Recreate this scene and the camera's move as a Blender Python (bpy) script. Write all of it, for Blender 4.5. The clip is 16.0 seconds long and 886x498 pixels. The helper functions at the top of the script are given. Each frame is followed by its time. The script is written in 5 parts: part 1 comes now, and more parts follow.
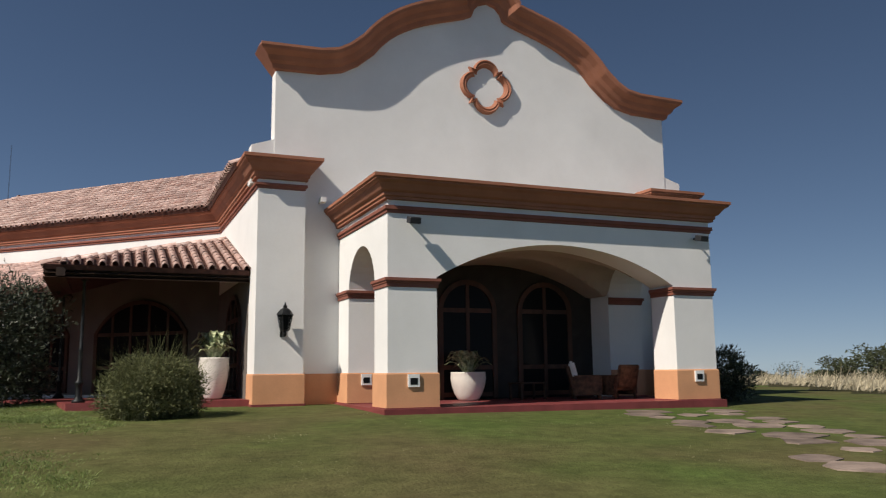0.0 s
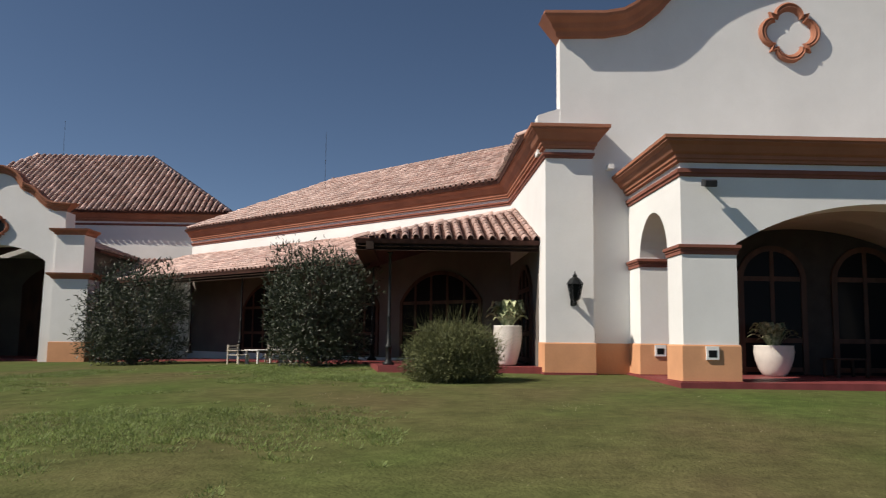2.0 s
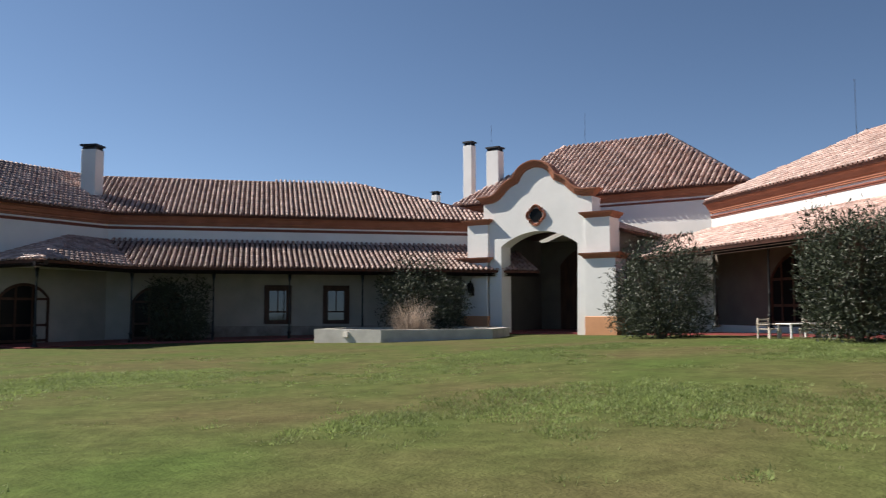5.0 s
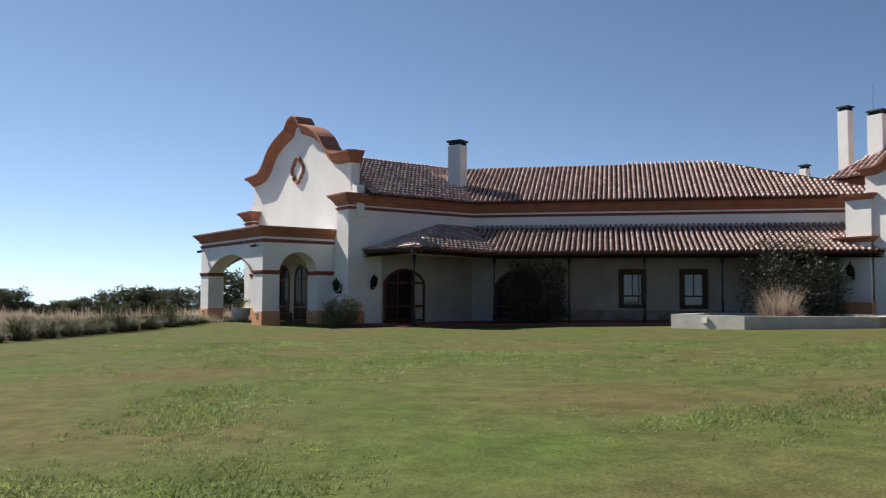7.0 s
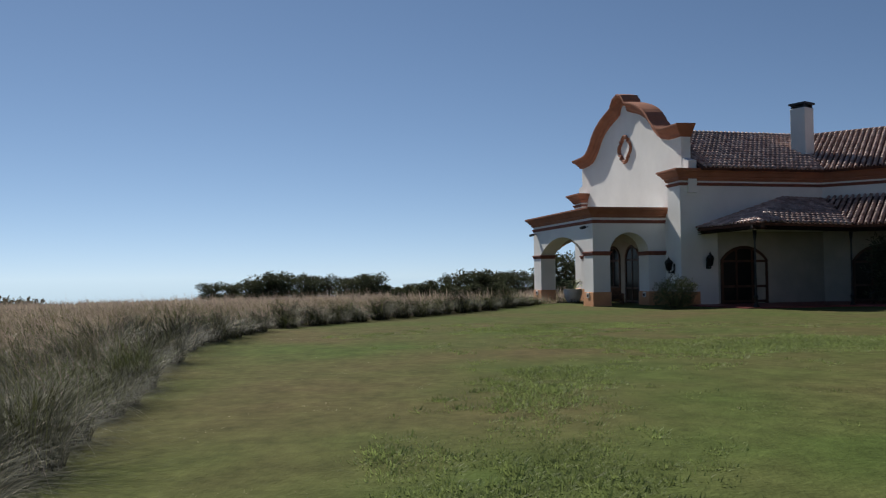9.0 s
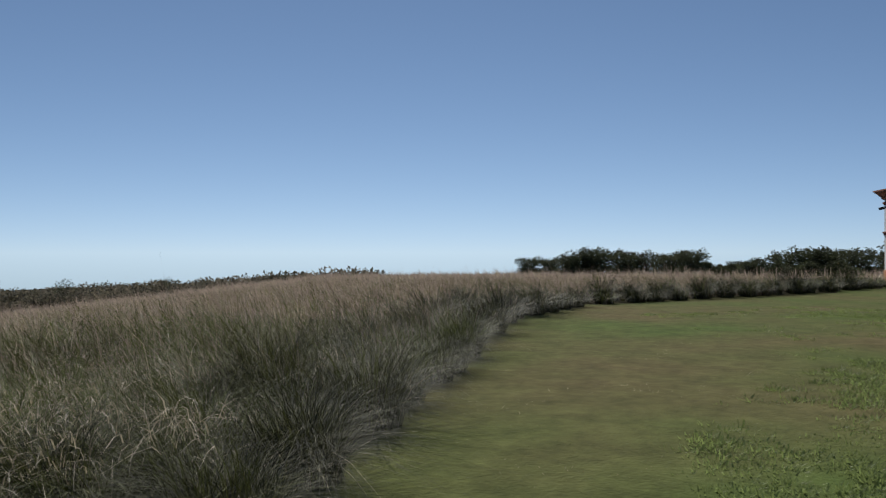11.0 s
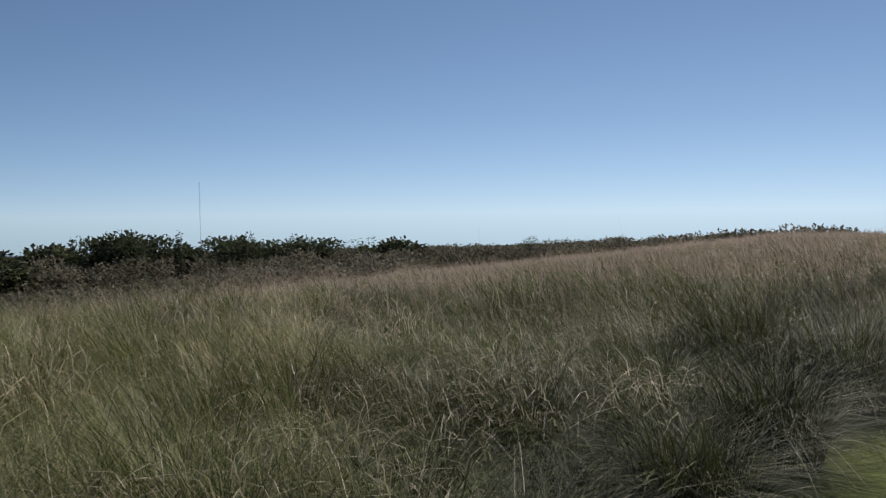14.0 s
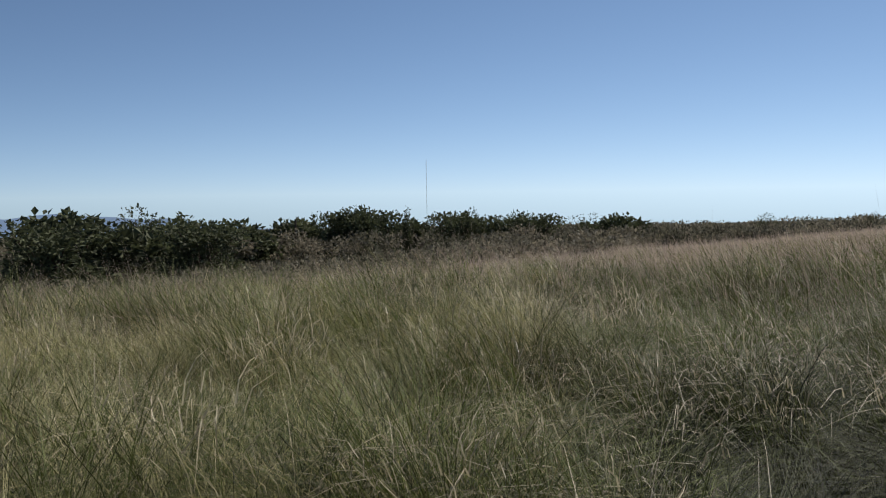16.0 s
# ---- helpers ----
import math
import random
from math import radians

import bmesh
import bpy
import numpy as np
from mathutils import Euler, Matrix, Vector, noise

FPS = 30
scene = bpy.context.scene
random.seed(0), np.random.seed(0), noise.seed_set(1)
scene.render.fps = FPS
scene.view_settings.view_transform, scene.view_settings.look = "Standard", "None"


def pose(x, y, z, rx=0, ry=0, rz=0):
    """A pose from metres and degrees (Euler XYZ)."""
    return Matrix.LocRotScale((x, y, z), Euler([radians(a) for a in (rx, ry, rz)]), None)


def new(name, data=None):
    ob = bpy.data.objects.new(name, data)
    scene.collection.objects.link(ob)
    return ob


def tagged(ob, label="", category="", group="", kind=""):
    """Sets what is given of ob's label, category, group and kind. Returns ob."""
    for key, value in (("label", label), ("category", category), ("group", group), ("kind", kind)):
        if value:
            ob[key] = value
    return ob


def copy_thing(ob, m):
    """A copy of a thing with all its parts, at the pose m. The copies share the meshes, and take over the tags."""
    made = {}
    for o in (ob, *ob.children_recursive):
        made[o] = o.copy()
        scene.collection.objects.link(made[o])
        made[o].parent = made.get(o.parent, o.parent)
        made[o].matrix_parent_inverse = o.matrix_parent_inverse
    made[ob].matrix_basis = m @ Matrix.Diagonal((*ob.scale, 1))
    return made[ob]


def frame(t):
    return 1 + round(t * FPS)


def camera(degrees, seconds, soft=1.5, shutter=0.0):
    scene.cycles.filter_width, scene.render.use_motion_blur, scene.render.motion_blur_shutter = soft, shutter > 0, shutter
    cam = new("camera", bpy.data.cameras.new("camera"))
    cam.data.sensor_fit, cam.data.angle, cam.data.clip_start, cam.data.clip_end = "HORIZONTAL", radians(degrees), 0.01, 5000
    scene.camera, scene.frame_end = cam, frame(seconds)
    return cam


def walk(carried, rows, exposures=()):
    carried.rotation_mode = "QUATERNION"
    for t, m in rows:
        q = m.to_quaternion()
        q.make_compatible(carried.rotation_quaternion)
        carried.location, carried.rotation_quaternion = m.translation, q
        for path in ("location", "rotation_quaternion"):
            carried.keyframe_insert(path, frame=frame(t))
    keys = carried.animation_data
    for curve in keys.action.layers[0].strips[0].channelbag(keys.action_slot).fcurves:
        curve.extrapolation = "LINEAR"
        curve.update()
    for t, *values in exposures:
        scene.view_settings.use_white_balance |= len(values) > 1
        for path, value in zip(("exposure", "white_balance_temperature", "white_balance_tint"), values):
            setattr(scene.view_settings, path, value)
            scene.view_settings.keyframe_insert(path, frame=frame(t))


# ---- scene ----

# The house frame: x along the portico fronts, y into the courtyard; lawn under the camera at z = 0.
# ---- camera ----
# seconds, place in metres, turn in degrees
PATH = [
    (0, -5.484, -16.408, 1.600, 98.48, 0.62, -22.37),
    (0.5, -5.478, -16.363, 1.600, 98.39, -0.09, -17.53),
    (1, -5.477, -16.322, 1.600, 98.34, -0.55, -13.02),
    (1.5, -5.480, -16.272, 1.600, 97.76, -1.05, -7.51),
    (2, -5.487, -16.224, 1.600, 96.33, -0.63, -2.17),
    (2.5, -5.501, -16.172, 1.600, 95.74, -0.87, 3.77),
    (3, -5.517, -16.126, 1.600, 95.40, -0.31, 9.15),
    (3.5, -5.540, -16.078, 1.600, 94.93, 0.53, 15.13),
    (4, -5.568, -16.033, 1.600, 94.59, 0.78, 21.03),
    (4.5, -5.606, -15.983, 1.600, 94.47, 0.22, 27.82),
    (5, -5.643, -15.945, 1.600, 94.31, 0.09, 33.72),
    (5.2, -5.666, -15.925, 1.600, 94.18, -0.04, 37.11),
    (5.9, -5.725, -15.883, 1.600, 93.79, -0.16, 45.08),
    (6.6, -5.795, -15.847, 1.600, 93.40, -0.25, 53.71),
    (7.3, -5.865, -15.823, 1.600, 92.93, -0.18, 61.82),
    (7.5, -5.885, -15.818, 1.600, 92.79, -0.05, 64.13),
    (8, -5.939, -15.809, 1.600, 92.48, 0.19, 70.13),
    (8.5, -5.994, -15.806, 1.600, 92.15, 0.48, 76.27),
    (9, -6.042, -15.808, 1.600, 91.87, 0.63, 81.55),
    (9.5, -6.084, -15.813, 1.600, 91.56, 0.78, 86.18),
    (10, -6.140, -15.826, 1.600, 91.37, 0.93, 92.55),
    (10.2, -6.171, -15.835, 1.600, 91.24, 0.79, 96.06),
    (10.9, -6.227, -15.860, 1.600, 90.38, 0.08, 102.81),
    (11.6, -6.287, -15.894, 1.600, 89.64, -0.30, 110.44),
    (12.3, -6.342, -15.936, 1.600, 88.72, -0.85, 118.06),
    (12.5, -6.352, -15.945, 1.600, 88.60, -0.85, 119.56),
    (13, -6.384, -15.978, 1.600, 88.20, -0.39, 124.54),
    (13.5, -6.415, -16.015, 1.600, 87.79, 0.21, 129.86),
    (14, -6.441, -16.054, 1.600, 87.45, 0.70, 135.05),
    (14.5, -6.460, -16.088, 1.600, 87.12, 1.02, 139.24),
    (15, -6.475, -16.121, 1.600, 86.79, 1.10, 143.27),
    (15.5, -6.491, -16.161, 1.600, 86.43, 0.97, 147.98),
    (16, -6.498, -16.184, 1.600, 85.96, 0.87, 150.65),
]

cam = camera(57.6, 16.0, soft=1.1, shutter=0.2)
walk(cam, [(t, pose(x, y, z, rx, ry, rz)) for t, x, y, z, rx, ry, rz in PATH],
     exposures=[(0, 0.0, 6800, 11), (2, 0.08, 6850, 11), (3.5, 0.4, 6800, 10), (4.5, 0.6, 6700, 10), (5.2, 0.66, 6700, 10), (7.3, 0.64, 6750, 10), (8, 0.48, 6750, 10),
                (9.5, -0.13, 6500, 10), (12.5, -0.13, 6450, 10), (14, -0.06, 6450, 10), (16, 0.14, 6450, 10)])

# ---- light ----
SUN = Vector((-1.40, -0.5, 1.36)).normalized()
world = bpy.data.worlds.new("sky")
scene.world = world
world.use_nodes = True
wn = world.node_tree
sky = wn.nodes.new("ShaderNodeTexSky")
sky.sky_type = "NISHITA"
sky.sun_disc = False
sky.sun_elevation = math.asin(SUN.z)
sky.sun_rotation = math.atan2(SUN.x, SUN.y)
sky.altitude = 4500
sky.air_density = 0.62
sky.dust_density = 0.6
sky.ozone_density = 1.2
bg = wn.nodes["Background"]
bg.inputs["Strength"].default_value = 0.14
clear = wn.nodes.new("ShaderNodeMix")
clear.data_type, clear.blend_type = "RGBA", "MULTIPLY"
clear.inputs["Factor"].default_value = 1.0
clear.inputs[7].default_value = (0.92, 0.985, 1.0, 1)
wn.links.new(sky.outputs[0], clear.inputs[6])
# soften the glare near the horizon
over = wn.nodes.new("ShaderNodeVectorMath")
over.operation = "MULTIPLY_ADD"
over.inputs[1].default_value, over.inputs[2].default_value = (0.135, 0.112, 0.092), (1, 1, 1)
soft_sky = wn.nodes.new("ShaderNodeVectorMath")
soft_sky.operation = "DIVIDE"
wn.links.new(clear.outputs[2], over.inputs[0])
wn.links.new(clear.outputs[2], soft_sky.inputs[0])
wn.links.new(over.outputs[0], soft_sky.inputs[1])
# the sky is paler on the sun's side
look_way = wn.nodes.new("ShaderNodeTexCoord")
to_sun = wn.nodes.new("ShaderNodeVectorMath")
to_sun.operation = "DOT_PRODUCT"
to_sun.inputs[1].default_value = Vector((SUN.x, SUN.y, 0)).normalized()
paler = wn.nodes.new("ShaderNodeMath")
paler.operation = "MULTIPLY_ADD"
paler.inputs[1].default_value, paler.inputs[2].default_value = 0.26, 0.91
tone = wn.nodes.new("ShaderNodeVectorMath")
tone.operation = "SCALE"
wn.links.new(look_way.outputs["Generated"], to_sun.inputs[0])
wn.links.new(to_sun.outputs["Value"], paler.inputs[0])
wn.links.new(soft_sky.outputs[0], tone.inputs[0])
wn.links.new(paler.outputs[0], tone.inputs["Scale"])
wn.links.new(tone.outputs[0], bg.inputs["Color"])
sun_data = bpy.data.lights.new("sun", "SUN")
sun_data.energy = 5.0
sun_data.angle = radians(0.5)
sun_data.color = (1.0, 0.94, 0.85)
sun = new("sun", sun_data)
sun.rotation_mode = "QUATERNION"
sun.rotation_quaternion = (-SUN).to_track_quat("-Z", "Y")


# ---- materials ----
def mat(name, base, rough=0.85, var=0.12, scale=3.0, fine=40.0, bump=0.15, bump_scale=None, metal=0.0, spec=0.3, tint=None,
        piece=0.0, island=0.0, stretch=(1, 1, 1), thin=0.0):
    """A procedural surface: two scales of colour noise, fine relief, and a shade of its own for each piece or island."""
    m = bpy.data.materials.new(name)
    m.use_nodes = True
    nt = m.node_tree
    b = nt.nodes["Principled BSDF"]
    b.inputs["Roughness"].default_value = rough
    b.inputs["Metallic"].default_value = metal
    b.inputs["Specular IOR Level"].default_value = spec
    tc = nt.nodes.new("ShaderNodeTexCoord")
    mp = nt.nodes.new("ShaderNodeMapping")
    mp.inputs["Scale"].default_value = stretch
    nt.links.new(tc.outputs["Object"], mp.inputs["Vector"])

    def noise_node(s, detail):
        n = nt.nodes.new("ShaderNodeTexNoise")
        n.inputs["Scale"].default_value = s
        n.inputs["Detail"].default_value = detail
        nt.links.new(mp.outputs[0], n.inputs["Vector"])
        return n
    n1, n2 = noise_node(scale, 5), noise_node(fine, 3)
    ramp = nt.nodes.new("ShaderNodeValToRGB")
    dark = tint or tuple(c * (1 - 2.2 * var) for c in base)
    ramp.color_ramp.elements[0].position, ramp.color_ramp.elements[1].position = 0.32, 0.68
    ramp.color_ramp.elements[0].color = (*dark, 1)
    ramp.color_ramp.elements[1].color = (*[min(1, c * (1 + 0.6 * var)) for c in base], 1)
    nt.links.new(n1.outputs["Fac"], ramp.inputs[0])
    fine_mix = nt.nodes.new("ShaderNodeHueSaturation")
    mr = nt.nodes.new("ShaderNodeMapRange")
    mr.inputs["To Min"].default_value, mr.inputs["To Max"].default_value = 1 - var, 1 + var
    nt.links.new(n2.outputs["Fac"], mr.inputs["Value"])
    value = mr.outputs[0]
    for amount, kind, socket in ((piece, "ShaderNodeObjectInfo", "Random"), (island, "ShaderNodeNewGeometry", "Random Per Island")):
        if amount:
            src = nt.nodes.new(kind)
            r2 = nt.nodes.new("ShaderNodeMapRange")
            r2.inputs["To Min"].default_value, r2.inputs["To Max"].default_value = 1 - amount, 1 + amount
            nt.links.new(src.outputs[socket], r2.inputs["Value"])
            mul = nt.nodes.new("ShaderNodeMath")
            mul.operation = "MULTIPLY"
            nt.links.new(value, mul.inputs[0])
            nt.links.new(r2.outputs[0], mul.inputs[1])
            value = mul.outputs[0]
    nt.links.new(value, fine_mix.inputs["Value"])
    nt.links.new(ramp.outputs[0], fine_mix.inputs["Color"])
    nt.links.new(fine_mix.outputs[0], b.inputs["Base Color"])
    if thin:
        tr = nt.nodes.new("ShaderNodeBsdfTranslucent")
        mix = nt.nodes.new("ShaderNodeMixShader")
        mix.inputs[0].default_value = thin
        nt.links.new(fine_mix.outputs[0], tr.inputs["Color"])
        nt.links.new(b.outputs[0], mix.inputs[1])
        nt.links.new(tr.outputs[0], mix.inputs[2])
        nt.links.new(mix.outputs[0], nt.nodes["Material Output"].inputs["Surface"])
    if bump:
        n3 = noise_node(bump_scale or fine, 4)
        bp = nt.nodes.new("ShaderNodeBump")
        bp.inputs["Strength"].default_value = bump
        bp.inputs["Distance"].default_value = 0.02
        nt.links.new(n3.outputs["Fac"], bp.inputs["Height"])
        nt.links.new(bp.outputs[0], b.inputs["Normal"])
    return m


WHITE = mat("white_stucco", (0.78, 0.775, 0.76), 0.9, 0.03, 0.6, 30, 0.12, 60)
ORANGE = mat("orange_plaster", (0.66, 0.335, 0.18), 0.85, 0.06, 1.2, 25, 0.1)
TERRA = mat("terracotta_paint", (0.35, 0.145, 0.088), 0.8, 0.08, 1.5, 30, 0.1)
BAND = mat("dark_red_paint", (0.24, 0.088, 0.062), 0.8, 0.08, 2, 30, 0.1)
FLOOR = mat("red_tile_floor", (0.23, 0.055, 0.055), 0.5, 0.12, 2.0, 20, 0.1)
TILE = mat("clay_tile", (0.52, 0.375, 0.33), 0.48, 0.2, 2.2, 40, 0.2, spec=0.55, piece=0.22, island=0.26, tint=(0.31, 0.17, 0.135))
TILEBED = mat("clay_tile_bed", (0.10, 0.043, 0.032), 0.9, 0.2, 6, 40, 0.2)
WOOD = mat("dark_wood", (0.055, 0.032, 0.022), 0.6, 0.2, 4, 40, 0.15, stretch=(1, 1, 0.2))
DOORWOOD = mat("brown_door_wood", (0.085, 0.04, 0.026), 0.55, 0.2, 4, 40, 0.15, stretch=(1, 1, 0.2))
IRON = mat("dark_iron", (0.03, 0.032, 0.033), 0.5, 0.2, 8, 60, 0.1, metal=0.6)
CAP = mat("dark_metal_cap", (0.05, 0.05, 0.055), 0.5, 0.1, 8, 60, 0.05, metal=0.5)
POT = mat("cream_pot_glaze", (0.70, 0.66, 0.60), 0.6, 0.06, 3, 30, 0.1)
STONE = mat("grey_stone", (0.30, 0.28, 0.25), 0.9, 0.18, 2, 18, 0.4, piece=0.15)
SLAB = mat("flagstone", (0.26, 0.20, 0.165), 0.9, 0.22, 2, 18, 0.5, piece=0.25)
CONCRETE = mat("pale_concrete", (0.55, 0.53, 0.48), 0.9, 0.08, 2, 25, 0.2)
GLASS = mat("window_glass", (0.012, 0.013, 0.014), 0.12, 0.0, 1, 1, 0.0, spec=0.04)
PANE = mat("coated_window_glass", (0.08, 0.085, 0.09), 0.06, 0.0, 1, 1, 0.0, metal=0.85, spec=0.5)
# inner plaster darkened to stand for shade in the gate passage
PASSAGESHADE = mat("passage_shade_plaster", (0.16, 0.15, 0.135), 0.9, 0.08, 1, 20, 0.1)
INNER = mat("inner_plaster", (0.42, 0.36, 0.30), 0.9, 0.06, 1, 20, 0.1)
# plaster colour that carries the deep shade under the east veranda
SHADEWALL = mat("veranda_shade_plaster", (0.16, 0.14, 0.125), 0.9, 0.08, 1, 20, 0.1)
# near-black colour standing for the shade inside the east portico
SHADEPANEL = mat("portico_shade_panel", (0.042, 0.036, 0.032), 0.8, 0.12, 3, 30, 0.1)
# white wall greyed to stand for shade under the west veranda
SHADEGREY = mat("shade_grey_plaster", (0.46, 0.44, 0.40), 0.9, 0.08, 1, 20, 0.1)
CUSHION = mat("white_cushion", (0.75, 0.73, 0.70), 0.9, 0.05, 5, 60, 0.1)
WICKER = mat("brown_wicker", (0.13, 0.065, 0.035), 0.7, 0.3, 8, 90, 0.4)
PALEWOOD = mat("pale_wood", (0.60, 0.53, 0.45), 0.7, 0.12, 5, 50, 0.1)
LAWN = mat("mown_grass", (0.061, 0.088, 0.024), 1.0, 0.34, 0.22, 7, 1.0, 22, spec=0.06, tint=(0.110, 0.094, 0.044))
FIELD = mat("dry_field", (0.055, 0.050, 0.028), 1.0, 0.2, 0.05, 3, 0.5, 5, spec=0.03, tint=(0.036, 0.036, 0.019))
FARLAND = mat("distant_brushland", (0.075, 0.066, 0.05), 1.0, 0.25, 0.02, 0.3, 0.0, spec=0.03, tint=(0.04, 0.04, 0.03))
LEAF = mat("oleander_leaf", (0.052, 0.064, 0.038), 0.5, 0.2, 3, 20, 0.0, island=0.55, spec=0.4, thin=0.12)
BUSHLEAF = mat("rosemary_leaf", (0.16, 0.17, 0.075), 0.7, 0.2, 3, 20, 0.0, island=0.5, thin=0.25)
POTLEAF = mat("variegated_leaf", (0.56, 0.58, 0.38), 0.5, 0.25, 14, 40, 0.0, island=0.45, tint=(0.10, 0.15, 0.05), thin=0.25)
TREELEAF = mat("far_tree_leaf", (0.092, 0.105, 0.053), 0.8, 0.2, 0.5, 3, 0.0, island=0.45, thin=0.25)
BARK = mat("bark", (0.09, 0.07, 0.05), 0.9, 0.2, 3, 30, 0.4)
GREENBLADE = mat("green_grass_blade", (0.105, 0.132, 0.030), 0.65, 0.15, 0.55, 20, 0.0, island=0.7, spec=0.2, tint=(0.070, 0.072, 0.026), thin=0.16)
OLIVEBLADE = mat("olive_grass_blade", (0.34, 0.315, 0.16), 0.6, 0.15, 0.8, 20, 0.0, island=0.6, tint=(0.26, 0.22, 0.11), thin=0.3)
DRYBLADE = mat("straw_grass_blade", (0.48, 0.42, 0.29), 0.5, 0.12, 0.7, 20, 0.0, island=0.5, thin=0.3)
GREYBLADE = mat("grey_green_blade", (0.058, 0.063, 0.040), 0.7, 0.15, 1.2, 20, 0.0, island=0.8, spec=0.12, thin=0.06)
SCRUBLEAF = mat("scrub_leaf", (0.235, 0.205, 0.15), 0.85, 0.3, 0.12, 3, 0.0, island=0.6, tint=(0.085, 0.085, 0.055), thin=0.25)
PLUME = mat("pink_brown_plume", (0.40, 0.32, 0.265), 0.8, 0.12, 0.8, 20, 0.0, island=0.35, thin=0.4)
THATCH = mat("turf_thatch", (0.080, 0.108, 0.032), 0.9, 0.2, 0.22, 20, 0.0, island=0.5, spec=0.08, tint=(0.126, 0.102, 0.050), thin=0.2)
TURF = mat("turf_blade", (0.25, 0.315, 0.11), 0.6, 0.15, 0.4, 20, 0.0, island=0.35, thin=0.45)


def mottle(m, scale, low, high):
    """Lays blotches of a middle size over a surface's colour."""
    nt = m.node_tree
    b = nt.nodes["Principled BSDF"]
    link = b.inputs["Base Color"].links[0]
    src = link.from_socket
    tc = nt.nodes.new("ShaderNodeTexCoord")
    n = nt.nodes.new("ShaderNodeTexNoise")
    n.inputs["Scale"].default_value, n.inputs["Detail"].default_value, n.inputs["Roughness"].default_value = scale, 6, 0.7
    mr = nt.nodes.new("ShaderNodeMapRange")
    mr.inputs["From Min"].default_value, mr.inputs["From Max"].default_value = 0.34, 0.66
    mr.inputs["To Min"].default_value, mr.inputs["To Max"].default_value = low, high
    hs = nt.nodes.new("ShaderNodeHueSaturation")
    nt.links.new(tc.outputs["Object"], n.inputs["Vector"])
    nt.links.new(n.outputs["Fac"], mr.inputs["Value"])
    nt.links.new(mr.outputs[0], hs.inputs["Value"])
    nt.links.new(src, hs.inputs["Color"])
    nt.links.new(hs.outputs[0], b.inputs["Base Color"])


mottle(LAWN, 1.6, 0.78, 1.24)
mottle(WHITE, 0.35, 0.95, 1.03)
mottle(TILE, 0.9, 0.85, 1.1)
# distance haze over the hills, put in as blue colour and emission
HILL = mat("haze_glow_hill", (0.55, 0.64, 0.76), 1.0, 0.1, 0.002, 0.02, 0.0)
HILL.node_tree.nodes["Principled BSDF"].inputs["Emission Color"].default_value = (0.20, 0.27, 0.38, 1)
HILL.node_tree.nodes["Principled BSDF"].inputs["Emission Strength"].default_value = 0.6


# ---- building blocks ----
def thing(name, at=(0, 0, 0), label="", category="", group="", kind=""):
    ob = new(name)
    ob.location = at
    ob.empty_display_size = 0.2
    return tagged(ob, label, category, group, kind)


def part(name, bm, material, parent=None, label="", smooth=False):
    """Links a bmesh, in world coordinates, as one mesh under a thing or part."""
    me = bpy.data.meshes.new(name)
    bm.normal_update()
    if smooth:
        for f in bm.faces:
            f.smooth = True
    bm.to_mesh(me)
    bm.free()
    me.materials.append(material)
    ob = new(name, me)
    if parent is not None:
        ob.parent = parent
        if parent.parent is None:
            ob.matrix_parent_inverse = Matrix.Translation(-Vector(parent.location))
    return tagged(ob, label) if label else ob


def bx(bm, x0, y0, z0, x1, y1, z1):
    v = [bm.verts.new(p) for p in ((x0, y0, z0), (x1, y0, z0), (x1, y1, z0), (x0, y1, z0), (x0, y0, z1), (x1, y0, z1), (x1, y1, z1), (x0, y1, z1))]
    for q in ((3, 2, 1, 0), (4, 5, 6, 7), (0, 1, 5, 4), (1, 2, 6, 5), (2, 3, 7, 6), (3, 0, 4, 7)):
        bm.faces.new([v[i] for i in q])
    return v


def prism(bm, poly, place, depth):
    """Extrudes the closed outline poly (pairs) : place(p, q, d) gives the point at depth 0 or depth."""
    a = [bm.verts.new(place(p, q, 0)) for p, q in poly]
    b = [bm.verts.new(place(p, q, depth)) for p, q in poly]
    n = len(poly)
    bm.faces.new(a)
    bm.faces.new(b[::-1])
    for i in range(n):
        j = (i + 1) % n
        bm.faces.new((a[j], a[i], b[i], b[j]))


def sweep(bm, line, profile, closed=False):
    """Sweeps a profile of (out, z) along plan points; out lies to the right of the way."""
    pts = [Vector((p[0], p[1])) for p in line]
    zs = [p[2] if len(p) > 2 else 0.0 for p in line]
    rings = []
    for i, p in enumerate(pts):
        d0 = (p - pts[i - 1]).normalized() if i else (pts[1] - p).normalized()
        d1 = (pts[i + 1] - p).normalized() if i < len(pts) - 1 else d0
        n0, n1 = Vector((d0.y, -d0.x)), Vector((d1.y, -d1.x))
        m = (n0 + n1).normalized()
        k = 1 / max(0.3, m.dot(n0))
        rings.append([bm.verts.new((p.x + m.x * o * k, p.y + m.y * o * k, z + zs[i])) for o, z in profile])
    n = len(profile)
    for r0, r1 in zip(rings, rings[1:]):
        for j in range(n):
            bm.faces.new((r0[j], r0[(j + 1) % n], r1[(j + 1) % n], r1[j]))
    bm.faces.new(rings[0][::-1])
    bm.faces.new(rings[-1])


